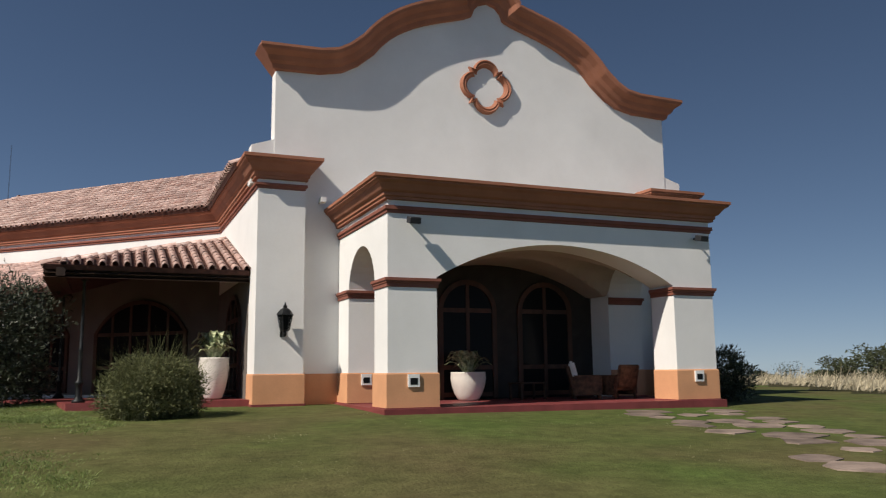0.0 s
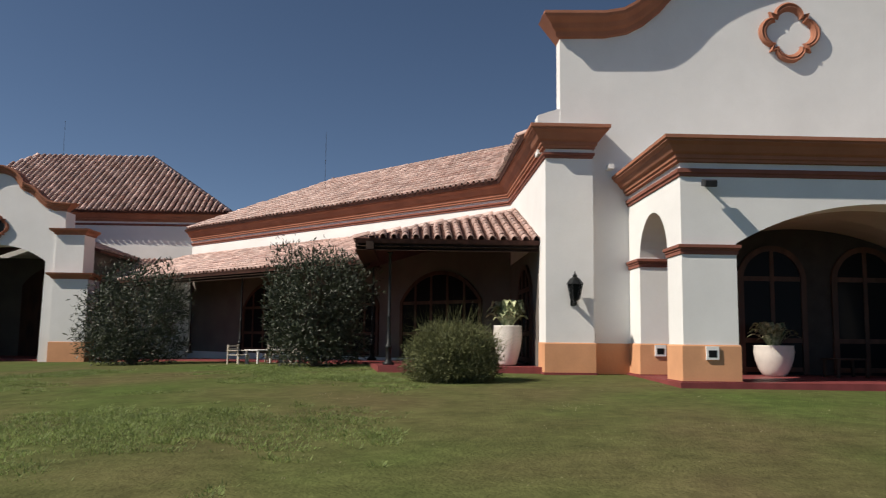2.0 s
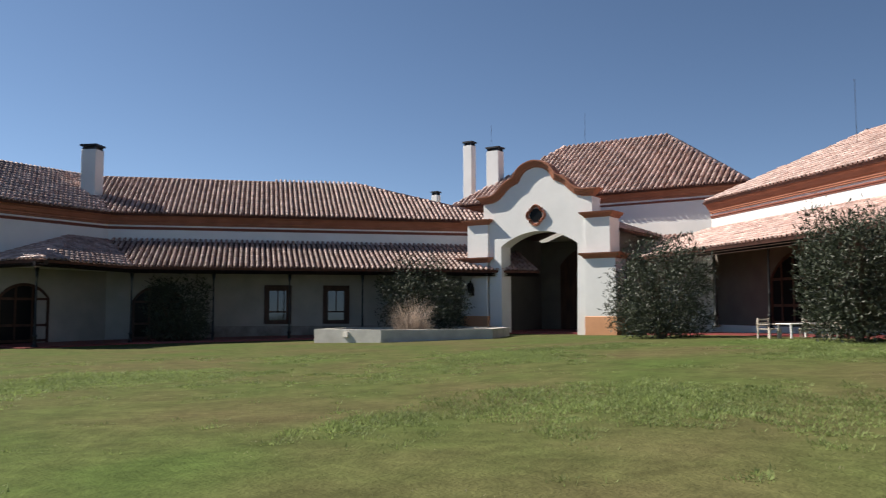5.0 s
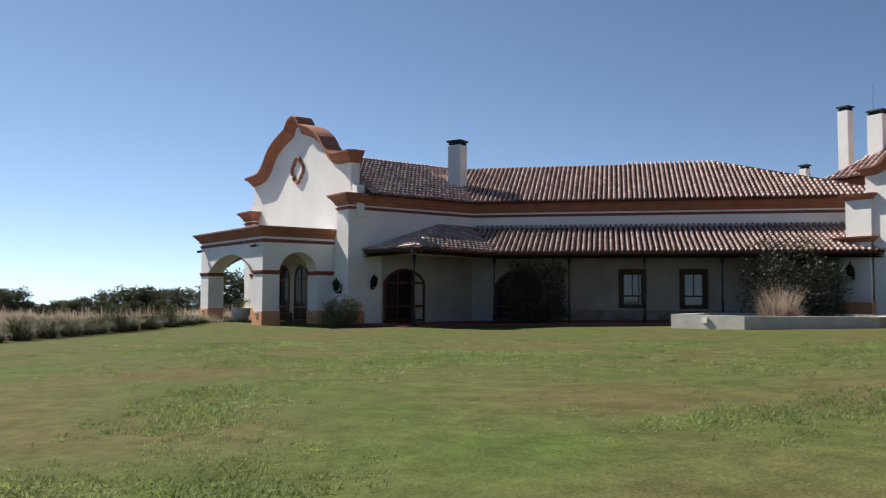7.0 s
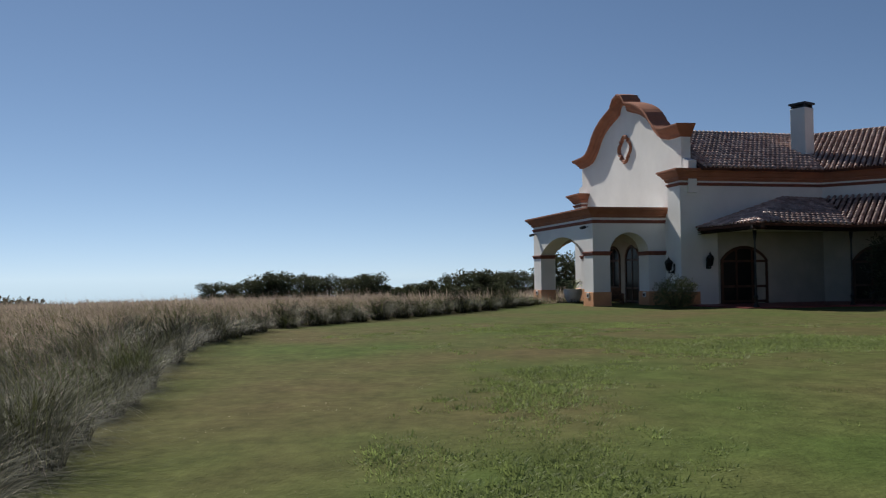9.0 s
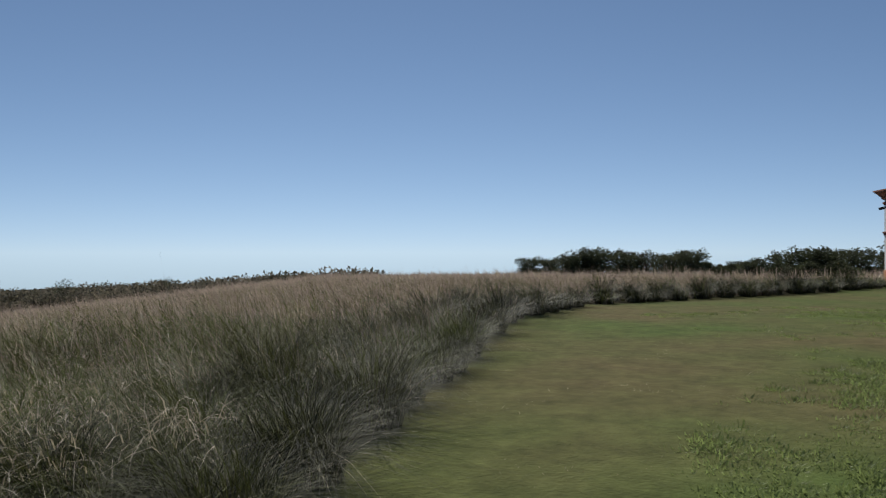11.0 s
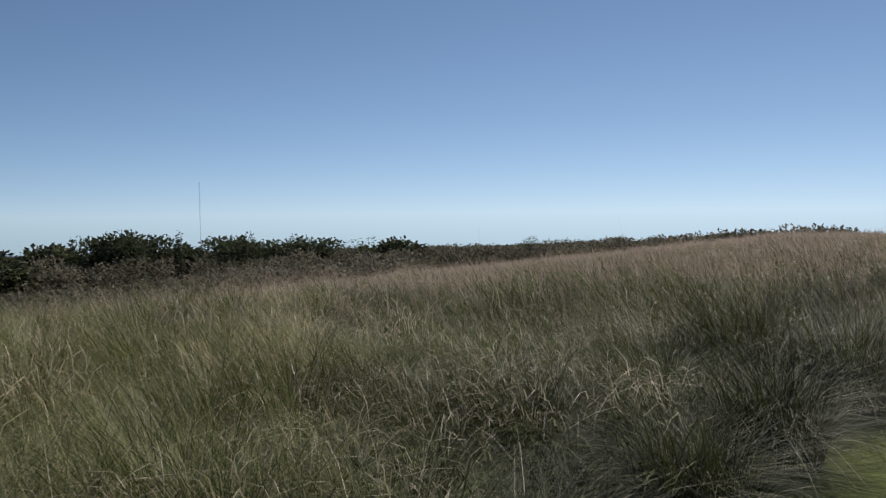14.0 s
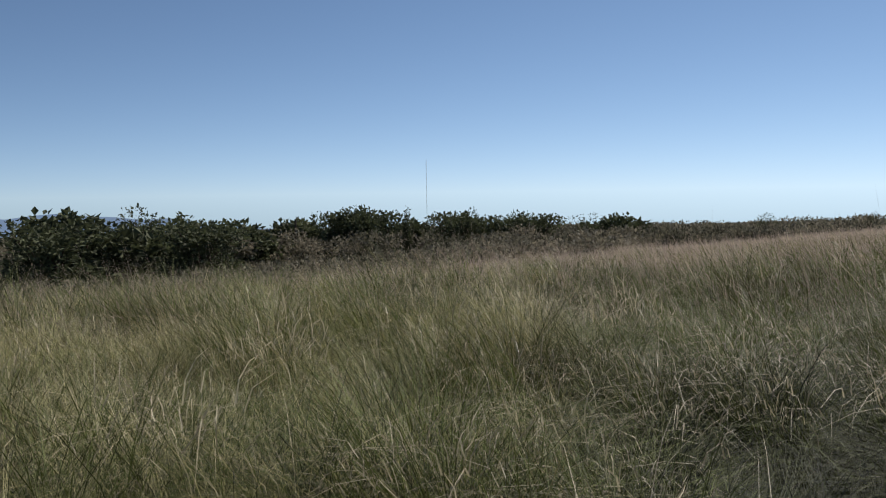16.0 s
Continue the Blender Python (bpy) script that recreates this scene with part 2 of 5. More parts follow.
def lathe(bm, profile, at=(0, 0, 0), seg=20):
    rings = [[bm.verts.new((at[0] + r * math.cos(2 * math.pi * i / seg), at[1] + r * math.sin(2 * math.pi * i / seg), at[2] + z)) for i in range(seg)] for r, z in profile]
    for r0, r1 in zip(rings, rings[1:]):
        for i in range(seg):
            bm.faces.new((r0[i], r0[(i + 1) % seg], r1[(i + 1) % seg], r1[i]))
    bm.faces.new(rings[0][::-1])
    bm.faces.new(rings[-1])


def fix(bm, m):
    """Moves a bmesh into the world by m, and mends the normals."""
    bm.transform(m)
    bmesh.ops.recalc_face_normals(bm, faces=bm.faces)
    return bm


def arch(x0, x1, spring, top, n=16):
    """Points of a segmental arch from x0 to x1."""
    w, h = (x1 - x0) / 2, top - spring
    r = (w * w + h * h) / (2 * h)
    c, half = (x0 + x1) / 2, math.asin(min(1, w / r)) if h <= w else math.pi - math.asin(w / r)
    return [(c + r * math.sin(-half + 2 * half * i / n), top - r + r * math.cos(-half + 2 * half * i / n)) for i in range(n + 1)]


# ---- lie of the land ----
def lawn_z(x, y):
    """Height of the ground: the lawn rises to the east arm, the field falls away all round."""
    z, wsum = 0.0, 0.0
    for px, py, pz, s in ((-5.5, -16.4, 0.0, 8), (4, -1.5, 0.84, 8), (-45, -5, -0.06, 9), (-23, 19, 0.36, 9), (-3, 3, 0.93, 7), (-8.5, 7.5, 0.9, 5), (-13, 13.0, 0.86, 5), (-17, 3, 0.22, 9), (-24, -8, 0.0, 9), (-38, 6, 0.0, 8), (8, -8, 0.35, 8), (4, -14, 0.05, 8)):
        wgt = math.exp(-((x - px) ** 2 + (y - py) ** 2) / (2 * s * s)) + 1e-7
        z += pz * wgt
        wsum += wgt
    z /= wsum
    r = max(0.0, math.hypot(x + 18, y - 12) - 42)
    z -= 0.032 * r * min(1, r / 25)
    # the valley to the south, with the far rise behind it
    dx, dy = x + 6.3, y + 16
    d = math.hypot(dx, dy)
    turn = math.degrees(math.atan2(-dx, dy)) % 360
    k = max(0.0, min(1.0, (turn - 112) / 22)) * max(0.0, min(1.0, (250 - turn) / 30))
    steep = 0.075 * max(0.0, min(1.0, (turn - 136) / 36))
    fall = (0.045 * max(0, min(d, 170) - 12) + steep * max(0, min(d, 58) - 10)) * k
    back = max(0.0, min(1.0, (d - 200) / 400))
    return z - fall * (1 - back) - 0.0098 * d * back * k


# ---- the two arms of the house, mirror images of one another ----
M_EAST = Matrix.Translation((0, 0, 0.75))
M_WEST = Matrix.Translation((-44.82, -2.45, -0.11)) @ Matrix.Rotation(radians(4.7), 4, "Z") @ Matrix.Diagonal((-1, 1, 1, 1))
GABLE = [(6.17, 8.67), (5.0, 8.71), (4.4, 8.83), (3.95, 9.08), (3.5, 9.46), (3.25, 9.76), (3.0, 10.0), (2.76, 10.18), (2.5, 10.33), (2.26, 10.45), (2.0, 10.56), (1.65, 10.68), (1.3, 10.79), (0.96, 10.89), (0.72, 10.97), (0.5, 11.08),
         (0.42, 11.3), (0.26, 11.47), (0.0, 11.55)]
CORNICE = [(0, 0), (0.09, 0.01), (0.09, 0.06), (0.13, 0.08), (0.13, 0.15), (0.2, 0.19), (0.24, 0.25), (0.29, 0.32), (0.38, 0.38), (0.38, 0.41), (0.42, 0.43), (0.42, 0.5), (0.0, 0.53)]
EAVE = 6.2
# wall line of an arm: side of the gabled house, then the splayed wing
# each arm: bend and end of the wing wall, height of its eaves over the usual, height of its gable over the usual
ARM_EAST = ((-2.2, 10.85), (-16.8, 25.2), 0.0, 0.0)
ARM_WEST = ((-2.3, 11.5), (-18.7, 26.2), 0.55, -0.25)


def tile_rows(origin, along, up, inside, w=0.285, l=0.42):
    """Poses of barrel tiles over a roof plane: across s along the eave, t up the slope."""
    n = along.cross(up).normalized()
    s_max, t_max, test = inside
    out = []
    for j in range(int(t_max / l) + 1):
        for i in range(int(s_max / w) + 1):
            s, t = i * w, j * l
            if test(s + w / 2, t + l / 2):
                p = origin + along * (s + w / 2 + random.uniform(-0.008, 0.008)) + up * (t + random.uniform(-0.012, 0.012)) + n * (0.012 + random.uniform(0, 0.012))
                out.append((p, along, up, n))
    return out


def tile_shape(w=0.285, l=0.42, h=0.115, seg=6):
    """One barrel tile: x across, y up the slope, z out."""
    vs, fs = [], []
    for k, (y, q) in enumerate(((0.0, 1.0), (l * 1.12, 0.8))):
        for i in range(seg + 1):
            a = math.pi * i / seg
            vs.append((-math.cos(a) * w * 0.345 * q, y, math.sin(a) * h * q + (0.02 if k == 0 else 0.0)))
    for i in range(seg):
        fs.append((i, i + 1, seg + 2 + i, seg + 1 + i))
    vs += [(x * 0.8, y, z - 0.022 if z > 0.03 else z - 0.01) for x, y, z in vs[:seg + 1]]
    for i in range(seg):
        fs.append((i + 1, i, 2 * seg + 2 + i, 2 * seg + 3 + i))
    return vs, fs


TV, TF = tile_shape()


def tile_mesh(name, poses, m, parent, label="", w=0.27):
    verts, faces = [], []
    v = np.array(TV) * (w / 0.285, 1, w / 0.285)
    flip = m.determinant() < 0
    for p, a, u, n in poses:
        basis = np.array([a, u, n])
        base = len(verts)
        verts.extend((v @ basis + np.array(p)).tolist())
        faces.extend([tuple(base + i for i in (f[::-1] if flip else f)) for f in TF])
    me = bpy.data.meshes.new(name)
    me.from_pydata(verts, [], faces)
    me.transform(m)
    for poly in me.polygons:
        poly.use_smooth = True
    me.materials.append(TILE)
    ob = new(name, me)
    ob.parent = parent
    ob.matrix_parent_inverse = Matrix.Translation(-Vector(parent.location))
    return tagged(ob, label, kind="stuff")


def roof_plane(roof, m, a, b, c, d, name="roof_tiles", thick=0.12, w=0.27):
    """Roof plane with eave a-b and upper edge d-c (c over b): bed and tiles."""
    a, b, c, d = map(Vector, (a, b, c, d))
    along = (b - a).normalized()
    n = (b - a).cross(d - a)
    if n.length < 1e-6:
        n = (b - a).cross(c - a)
    n.normalize()
    if n.z < 0:
        n = -n
    up = n.cross(along).normalized()
    if up.z < 0:
        up = -up
    bm = bmesh.new()
    quad = [a, b, c, d] if (c - d).length > 1e-3 else [a, b, c]
    top = [bm.verts.new(p) for p in quad]
    low = [bm.verts.new(p - n * thick) for p in quad]
    bm.faces.new(top)
    bm.faces.new(low[::-1])
    for i in range(len(quad)):
        j = (i + 1) % len(quad)
        bm.faces.new((top[j], top[i], low[i], low[j]))
    part("roof_bed", fix(bm, m), TILEBED, roof)
    uv = [((p - a).dot(along), (p - a).dot(up)) for p in quad]
    lo = min(s for s, t in uv)
    hi = max(s for s, t in uv)

    def test(s, t):
        s += lo
        sign = None
        for i in range(len(uv)):
            (x0, y0), (x1, y1) = uv[i], uv[(i + 1) % len(uv)]
            cr = (x1 - x0) * (t - y0) - (y1 - y0) * (s - x0)
            if sign is None:
                sign = cr > 0
            elif (cr > 0) != sign:
                return False
        return True
    poses = tile_rows(a + along * lo - up * 0.06, along, up, (hi - lo, max(t for s, t in uv), test), w)
    if along.cross(up).z < 0:
        poses = [(p, -al, u, -nn) for p, al, u, nn in poses]
        poses = [(p + nn * 0.03, al, u, nn) for p, al, u, nn in poses]
    return poses


def portico(m, label, back):
    o = m @ Vector((4.4, 2, 0))
    top = thing("portico", o, label, "portico", "entrance porticos", "structure")
    # front wall with the wide arch
    bm = bmesh.new()
    out = [(0, -0.25), (0, 4.95), (8.75, 4.95), (8.75, -0.25), (7.53, -0.25)] + arch(1.14, 7.53, 2.86, 3.73, 24)[::-1] + [(1.14, -0.25)]
    prism(bm, out, lambda p, q, d: (p, d, q), 0.9)
    part("front_wall", fix(bm, m), WHITE, top)
    for x0, x1 in ((0, 1.1), (7.65, 8.75)):
        bm = bmesh.new()
        out = [(0.9, -0.25), (0.9, 4.95), (4.0, 4.95), (4.0, -0.25), (3.06, -0.25)] + arch(0.92, 3.05, 2.86, 3.78, 16)[::-1] + [(0.92, -0.25)]
        prism(bm, out, lambda p, q, d: (x0 + d, p, q), x1 - x0)
        part("side_wall", fix(bm, m), WHITE, top)
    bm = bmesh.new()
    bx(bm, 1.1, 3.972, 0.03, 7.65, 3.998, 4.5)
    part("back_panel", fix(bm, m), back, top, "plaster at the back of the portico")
    bm = bmesh.new()
    bx(bm, 0.02, 0.02, 4.5, 8.73, 3.98, 4.9)
    part("portico_ceiling", fix(bm, m), INNER, top)
    # cross vault over the four arches
    def crown(v, lo, hi, rise):
        w, k = (hi - lo) / 2, (v - (lo + hi) / 2)
        rad = (w * w + rise * rise) / (2 * rise)
        return math.sqrt(rad * rad - k * k) - rad + rise if abs(k) < w else 0.0
    bm = bmesh.new()
    nx, ny = 40, 26
    grid = []
    for i in range(nx + 1):
        x = 1.09 + 6.57 * i / nx
        row = []
        for j in range(ny + 1):
            y = 0.88 + 3.09 * j / ny
            row.append(bm.verts.new((x, y, 2.87 + max(crown(x, 1.14, 7.53, 0.87), crown(y, 0.92, 3.05, 0.91)))))
        grid.append(row)
    for i in range(nx):
        for j in range(ny):
            bm.faces.new((grid[i][j], grid[i][j + 1], grid[i + 1][j + 1], grid[i + 1][j]))
    rim = bmesh.ops.extrude_face_region(bm, geom=bm.faces[:])
    bmesh.ops.translate(bm, vec=(0, 0, 0.1), verts=[v for v in rim["geom"] if isinstance(v, bmesh.types.BMVert)])
    part("vault", fix(bm, m), INNER, top, "plastered cross vault")
    ring = [(0, 4.0), (0, 0), (8.75, 0), (8.75, 4.0)]
    bm = bmesh.new()
    sweep(bm, ring, [(o, 4.53 + z) for o, z in CORNICE])
    part("cornice", fix(bm, m), TERRA, top, "terracotta painted cornice")
    bm = bmesh.new()
    sweep(bm, ring, [(0, 4.24), (0.035, 4.25), (0.035, 4.30), (0.07, 4.32), (0.07, 4.40), (0, 4.41)])
    part("moulding", fix(bm, m), BAND, top, "dark red string moulding")
    cap = [(0, 2.62), (0.03, 2.63), (0.03, 2.70), (0.05, 2.71), (0.05, 2.74), (0.08, 2.76), (0.08, 2.82), (0, 2.83)]
    plinth = [(0, -0.2), (0.035, -0.2), (0.035, 0.75), (0.02, 0.78), (0, 0.78)]
    red = [(0, -0.25), (0.06, -0.25), (0.06, 0.05), (0, 0.05)]
    runs = ([(0, 4.0), (0, 3.05), (1.1, 3.05)], [(1.1, 0.92), (0, 0.92), (0, 0), (1.14, 0), (1.14, 0.9)],
            [(7.53, 0.9), (7.53, 0), (8.75, 0), (8.75, 0.92), (7.65, 0.92)], [(7.65, 3.05), (8.75, 3.05), (8.75, 4.0)])
    for run in runs:
        for name, prof, material in (("capital", cap, BAND), ("plinth", plinth, ORANGE), ("skirting", red, FLOOR)):
            bm = bmesh.new()
            sweep(bm, run, prof)
            part(name, fix(bm, m), material, top)
    # lights let into the plinths
    for x, y, side in ((0.57, 0, 0), (8.15, 0, 0), (0.45, 3.05, 0)):
        frame_bm = bmesh.new()
        bx(frame_bm, x - 0.13, y - 0.075, 0.48, x + 0.13, y - 0.03, 0.75)
        lf = part("plinth_light", fix(frame_bm, m), WHITE, top, "white framed light in the plinth")
        bm = bmesh.new()
        bx(bm, x - 0.085, y - 0.08, 0.53, x + 0.085, y - 0.07, 0.67)
        part("light_glass", fix(bm, m), GLASS, top)
    # floodlights under the cornice
    for x in (0.5, 8.26):
        bm = bmesh.new()
        bx(bm, x - 0.13, -0.42, 3.98, x + 0.13, -0.18, 4.12)
        bmesh.ops.rotate(bm, verts=bm.verts, cent=(x, -0.3, 4.05), matrix=Matrix.Rotation(radians(14), 3, "X"))
        bmesh.ops.bevel(bm, geom=bm.edges[:], offset=0.015, segments=1, affect="EDGES")
        bx(bm, x - 0.02, -0.2, 4.06, x + 0.02, 0.0, 4.10)
        part("floodlight", fix(bm, m), CAP, top, "small dark floodlight")
    bm = bmesh.new()
    bx(bm, -0.12, -0.16, -0.3, 8.87, 4.0, 0.03)
    part("portico_floor", fix(bm, m), FLOOR, top, "dark red tiled floor")
    return top


def quatrefoil(bm, cx, cz, r, y0, ring, step=0.11, depth=0.14):
    """A four-lobed moulded ring with square corners between the lobes."""
    line = []
    for k in range(4):
        a0 = math.pi / 2 * k
        c = (math.cos(a0) * r * 0.497, math.sin(a0) * r * 0.497)
        for i in range(11):
            a = a0 + radians(-66 + 13.2 * i)
            line.append((c[0] + math.cos(a) * r * 0.503, c[1] + math.sin(a) * r * 0.503))
        for u, v in ((0.60, 0.47), (0.67, 0.67), (0.47, 0.60)):
            line.append(((u * math.cos(a0) - v * math.sin(a0)) * r, (u * math.sin(a0) + v * math.cos(a0)) * r))
    n = len(line)
    prof = [(1.0, 0.0), (1.0, depth * 0.6), (0.94, depth), (0.88, depth * 0.7), (0.84, depth * 0.9), (0.76, depth * 0.5), (0.72, 0.0)]
    rings = [[bm.verts.new((cx + x * s, y0 - d, cz + z * s)) for x, z in line] for s, d in prof]
    for r0, r1 in zip(rings, rings[1:]):
        for i in range(n):
            bm.faces.new((r0[i], r0[(i + 1) % n], r1[(i + 1) % n], r1[i]))


def gable_cornice(bm, outline, y0, out=0.5, h=0.58, x_tip=0.45):
    """The heavy moulding that follows the top of a curved gable; outline runs over the wall's top."""
    prof = [(0.0, 0.0), (0.12, 0.02), (0.15, 0.14), (0.24, 0.2), (0.3, 0.32), (0.46, 0.42), (0.5, 0.5), (0.5, 0.57), (0.0, 0.6), (-0.55, 0.6), (-0.55, 0.0)]
    rings = []
    for i, (x, z) in enumerate(outline):
        p0, p1 = outline[max(0, i - 1)], outline[min(len(outline) - 1, i + 1)]
        d = Vector((p1[0] - p0[0], p1[1] - p0[1])).normalized()
        n = Vector((-d.y, d.x))
        ring = []
        for o, q in prof:
            px, pz = x + n.x * q * h / 0.58, z + n.y * q * h / 0.58
            if i in (0, len(outline) - 1):
                px += (-1 if i == 0 else 1) * max(o, 0.0) * x_tip / 0.5 if o > 0 else (-1 if i == 0 else 1) * q * 0.75
            ring.append(bm.verts.new((px, y0 - o * out / 0.5, pz)))
        rings.append(ring)
    n = len(prof)
    for r0, r1 in zip(rings, rings[1:]):
        for j in range(n):
            bm.faces.new((r0[j], r0[(j + 1) % n], r1[(j + 1) % n], r1[j]))
    bm.faces.new(rings[0][::-1])
    bm.faces.new(rings[-1])


def gabled_house(m, arm, label):
    BEND, WING_END, rise_e, rise_g = arm
    top = thing("gabled_house", m @ Vector((4.4, 6, 0)), label, "house", "arms of the house", "structure")
    c = 4.42
    outline = [(c - x, z + rise_g) for x, z in GABLE] + [(c + x, z + rise_g) for x, z in GABLE[-2::-1]]
    bm = bmesh.new()
    prism(bm, [(c - 6.17, -0.25)] + outline + [(c + 6.17, -0.25)], lambda p, q, d: (p, 4.0 + d, q), 0.5)
    part("gable_wall", fix(bm, m), WHITE, top, "white stucco wall under a curved gable")
    bm = bmesh.new()
    gable_cornice(bm, outline, 4.0)
    part("gable_cornice", fix(bm, m), TERRA, top, "curved terracotta painted cornice")
    bm = bmesh.new()
    quatrefoil(bm, 4.35, 8.98 + rise_g, 0.82, 4.0, True)
    part("rosette", fix(bm, m), TERRA, top, "four-lobed terracotta moulding")
    # corner piers, with the step above them
    for s in (-1, 1):
        a, b = sorted((c + s * 5.42, c + s * 6.62))
        bm = bmesh.new()
        bx(bm, a, 3.62, -0.25, b, 4.6, 6.1 + rise_e)
        part("corner_pier", fix(bm, m), WHITE, top)
        bm = bmesh.new()
        q0, q1 = sorted((c + s * 5.9, c + s * 6.75))
        outer, inner = 6.62 + rise_e, 6.9 + rise_e
        prism(bm, [(q0, 5.6), (q1, 5.6), (q1, inner if s < 0 else outer), (q0, outer if s < 0 else inner)], lambda p, q, d: (p, 4.02 + d, q), 0.45)
        part("gable_step", fix(bm, m), WHITE, top)
        for name, prof, material in (("plinth", [(0, -0.2), (0.035, -0.2), (0.035, 0.75), (0.02, 0.78), (0, 0.78)], ORANGE),
                                     ("skirting", [(0, -0.25), (0.06, -0.25), (0.06, 0.05), (0, 0.05)], FLOOR)):
            bm = bmesh.new()
            sweep(bm, [(a, 4.6), (a, 3.62), (b, 3.62), (b, 4.0)] if s < 0 else [(a, 4.0), (a, 3.62), (b, 3.62), (b, 4.6)], prof)
            part(name, fix(bm, m), material, top)
        # the bit of plinth between pier and portico
        bm = bmesh.new()
        x0, x1 = (b, 0.0) if s < 0 else (8.75, a)
        bx(bm, x0, 3.965, -0.2, x1, 4.0, 0.77)
        part("plinth", fix(bm, m), ORANGE, top)
    # cornice round the left pier and along the side, as far as the bend; on the far side the same
    prof = [(o, 5.64 + z * 1.12 + rise_e) for o, z in CORNICE]
    low = [(o, z + rise_e) for o, z in ((0, 5.40), (0.04, 5.41), (0.04, 5.46), (0.08, 5.48), (0.08, 5.54), (0, 5.55))]
    for name, pr, material in (("cornice", prof, TERRA), ("moulding", low, BAND)):
        bm = bmesh.new()
        sweep(bm, [WING_END, BEND, (-2.2, 3.62), (-1.04, 3.62), (-1.04, 4.0)], pr)
        part(name, fix(bm, m), material, top)
        bm = bmesh.new()
        sweep(bm, [(9.86, 4.0), (9.86, 3.62), (11.04, 3.62), (11.04, 22)], pr)
        part(name, fix(bm, m), material, top)
    # side walls, splayed wing, back
    d = Vector((WING_END[0] - BEND[0], WING_END[1] - BEND[1])).normalized()
    nrm = Vector((d.y, -d.x))
    if nrm.x < 0:
        nrm = -nrm
    foot = [(-2.2, 4.6), BEND, WING_END, (WING_END[0] + nrm.x * 10, WING_END[1] + nrm.y * 10), (11.04, 22), (11.04, 4.6), (10.6, 4.6), (10.6, 21.6),
            (WING_END[0] + nrm.x * 9.6 + 0.2, WING_END[1] + nrm.y * 9.6), (WING_END[0] + nrm.x * 0.5, WING_END[1] + nrm.y * 0.5 - 0.2), (BEND[0] + 0.5, BEND[1] + 0.2), (-1.7, 4.6)]
    bm = bmesh.new()
    prism(bm, foot, lambda p, q, dd: (p, q, -0.45 + dd), 6.5 + rise_e)
    bmesh.ops.triangulate(bm, faces=bm.faces)
    part("side_wall", fix(bm, m), WHITE, top, "white stucco side and wing wall")
    # roofs
    e = EAVE + rise_e
    off = 0.5 if rise_e == 0 else 0.62
    # eave line parallel to the walls
    bx_, by_ = BEND
    bend_e = Vector((-2.2 - off, by_ - off * 0.414, e))
    end_e = Vector((WING_END[0] - nrm.x * off, WING_END[1] - nrm.y * off, e))
    n2 = Vector((nrm.x, nrm.y, 0))
    rise, half = 2.75, 5.5
    back = end_e + n2 * half * 2
    way_in = Vector((BEND[0] - WING_END[0], BEND[1] - WING_END[1], 0)).normalized()
    ridge_end = end_e + n2 * half + way_in * (5.0 if rise_e == 0 else 8.5) + Vector((0, 0, rise))
    ridge_bend = Vector((bend_e.x + half, bend_e.y + half * 0.414, e + rise))
    poses = roof_plane(top, m, end_e, bend_e, ridge_bend, ridge_end)
    poses += roof_plane(top, m, bend_e, (bend_e.x, 4.5, e), (bend_e.x + half, 4.5, e + rise), ridge_bend)
    poses += roof_plane(top, m, (11.5, 4.5, e), (11.5, 22, e), (ridge_bend.x + 0.5, 22, e + rise), (ridge_bend.x, 4.5, e + rise))
    poses += roof_plane(top, m, back, end_e, ridge_end, ridge_end)
    inner_bend = Vector((11.5, 22, e))
    bm = bmesh.new()
    bm.faces.new([bm.verts.new(p) for p in (inner_bend, back, ridge_end, ridge_bend)])
    part("back_roof", fix(bm, m), TILEBED, top)
    tile_mesh("roof_tiles", poses, m, top, "rows of weathered clay barrel tiles")
    return top


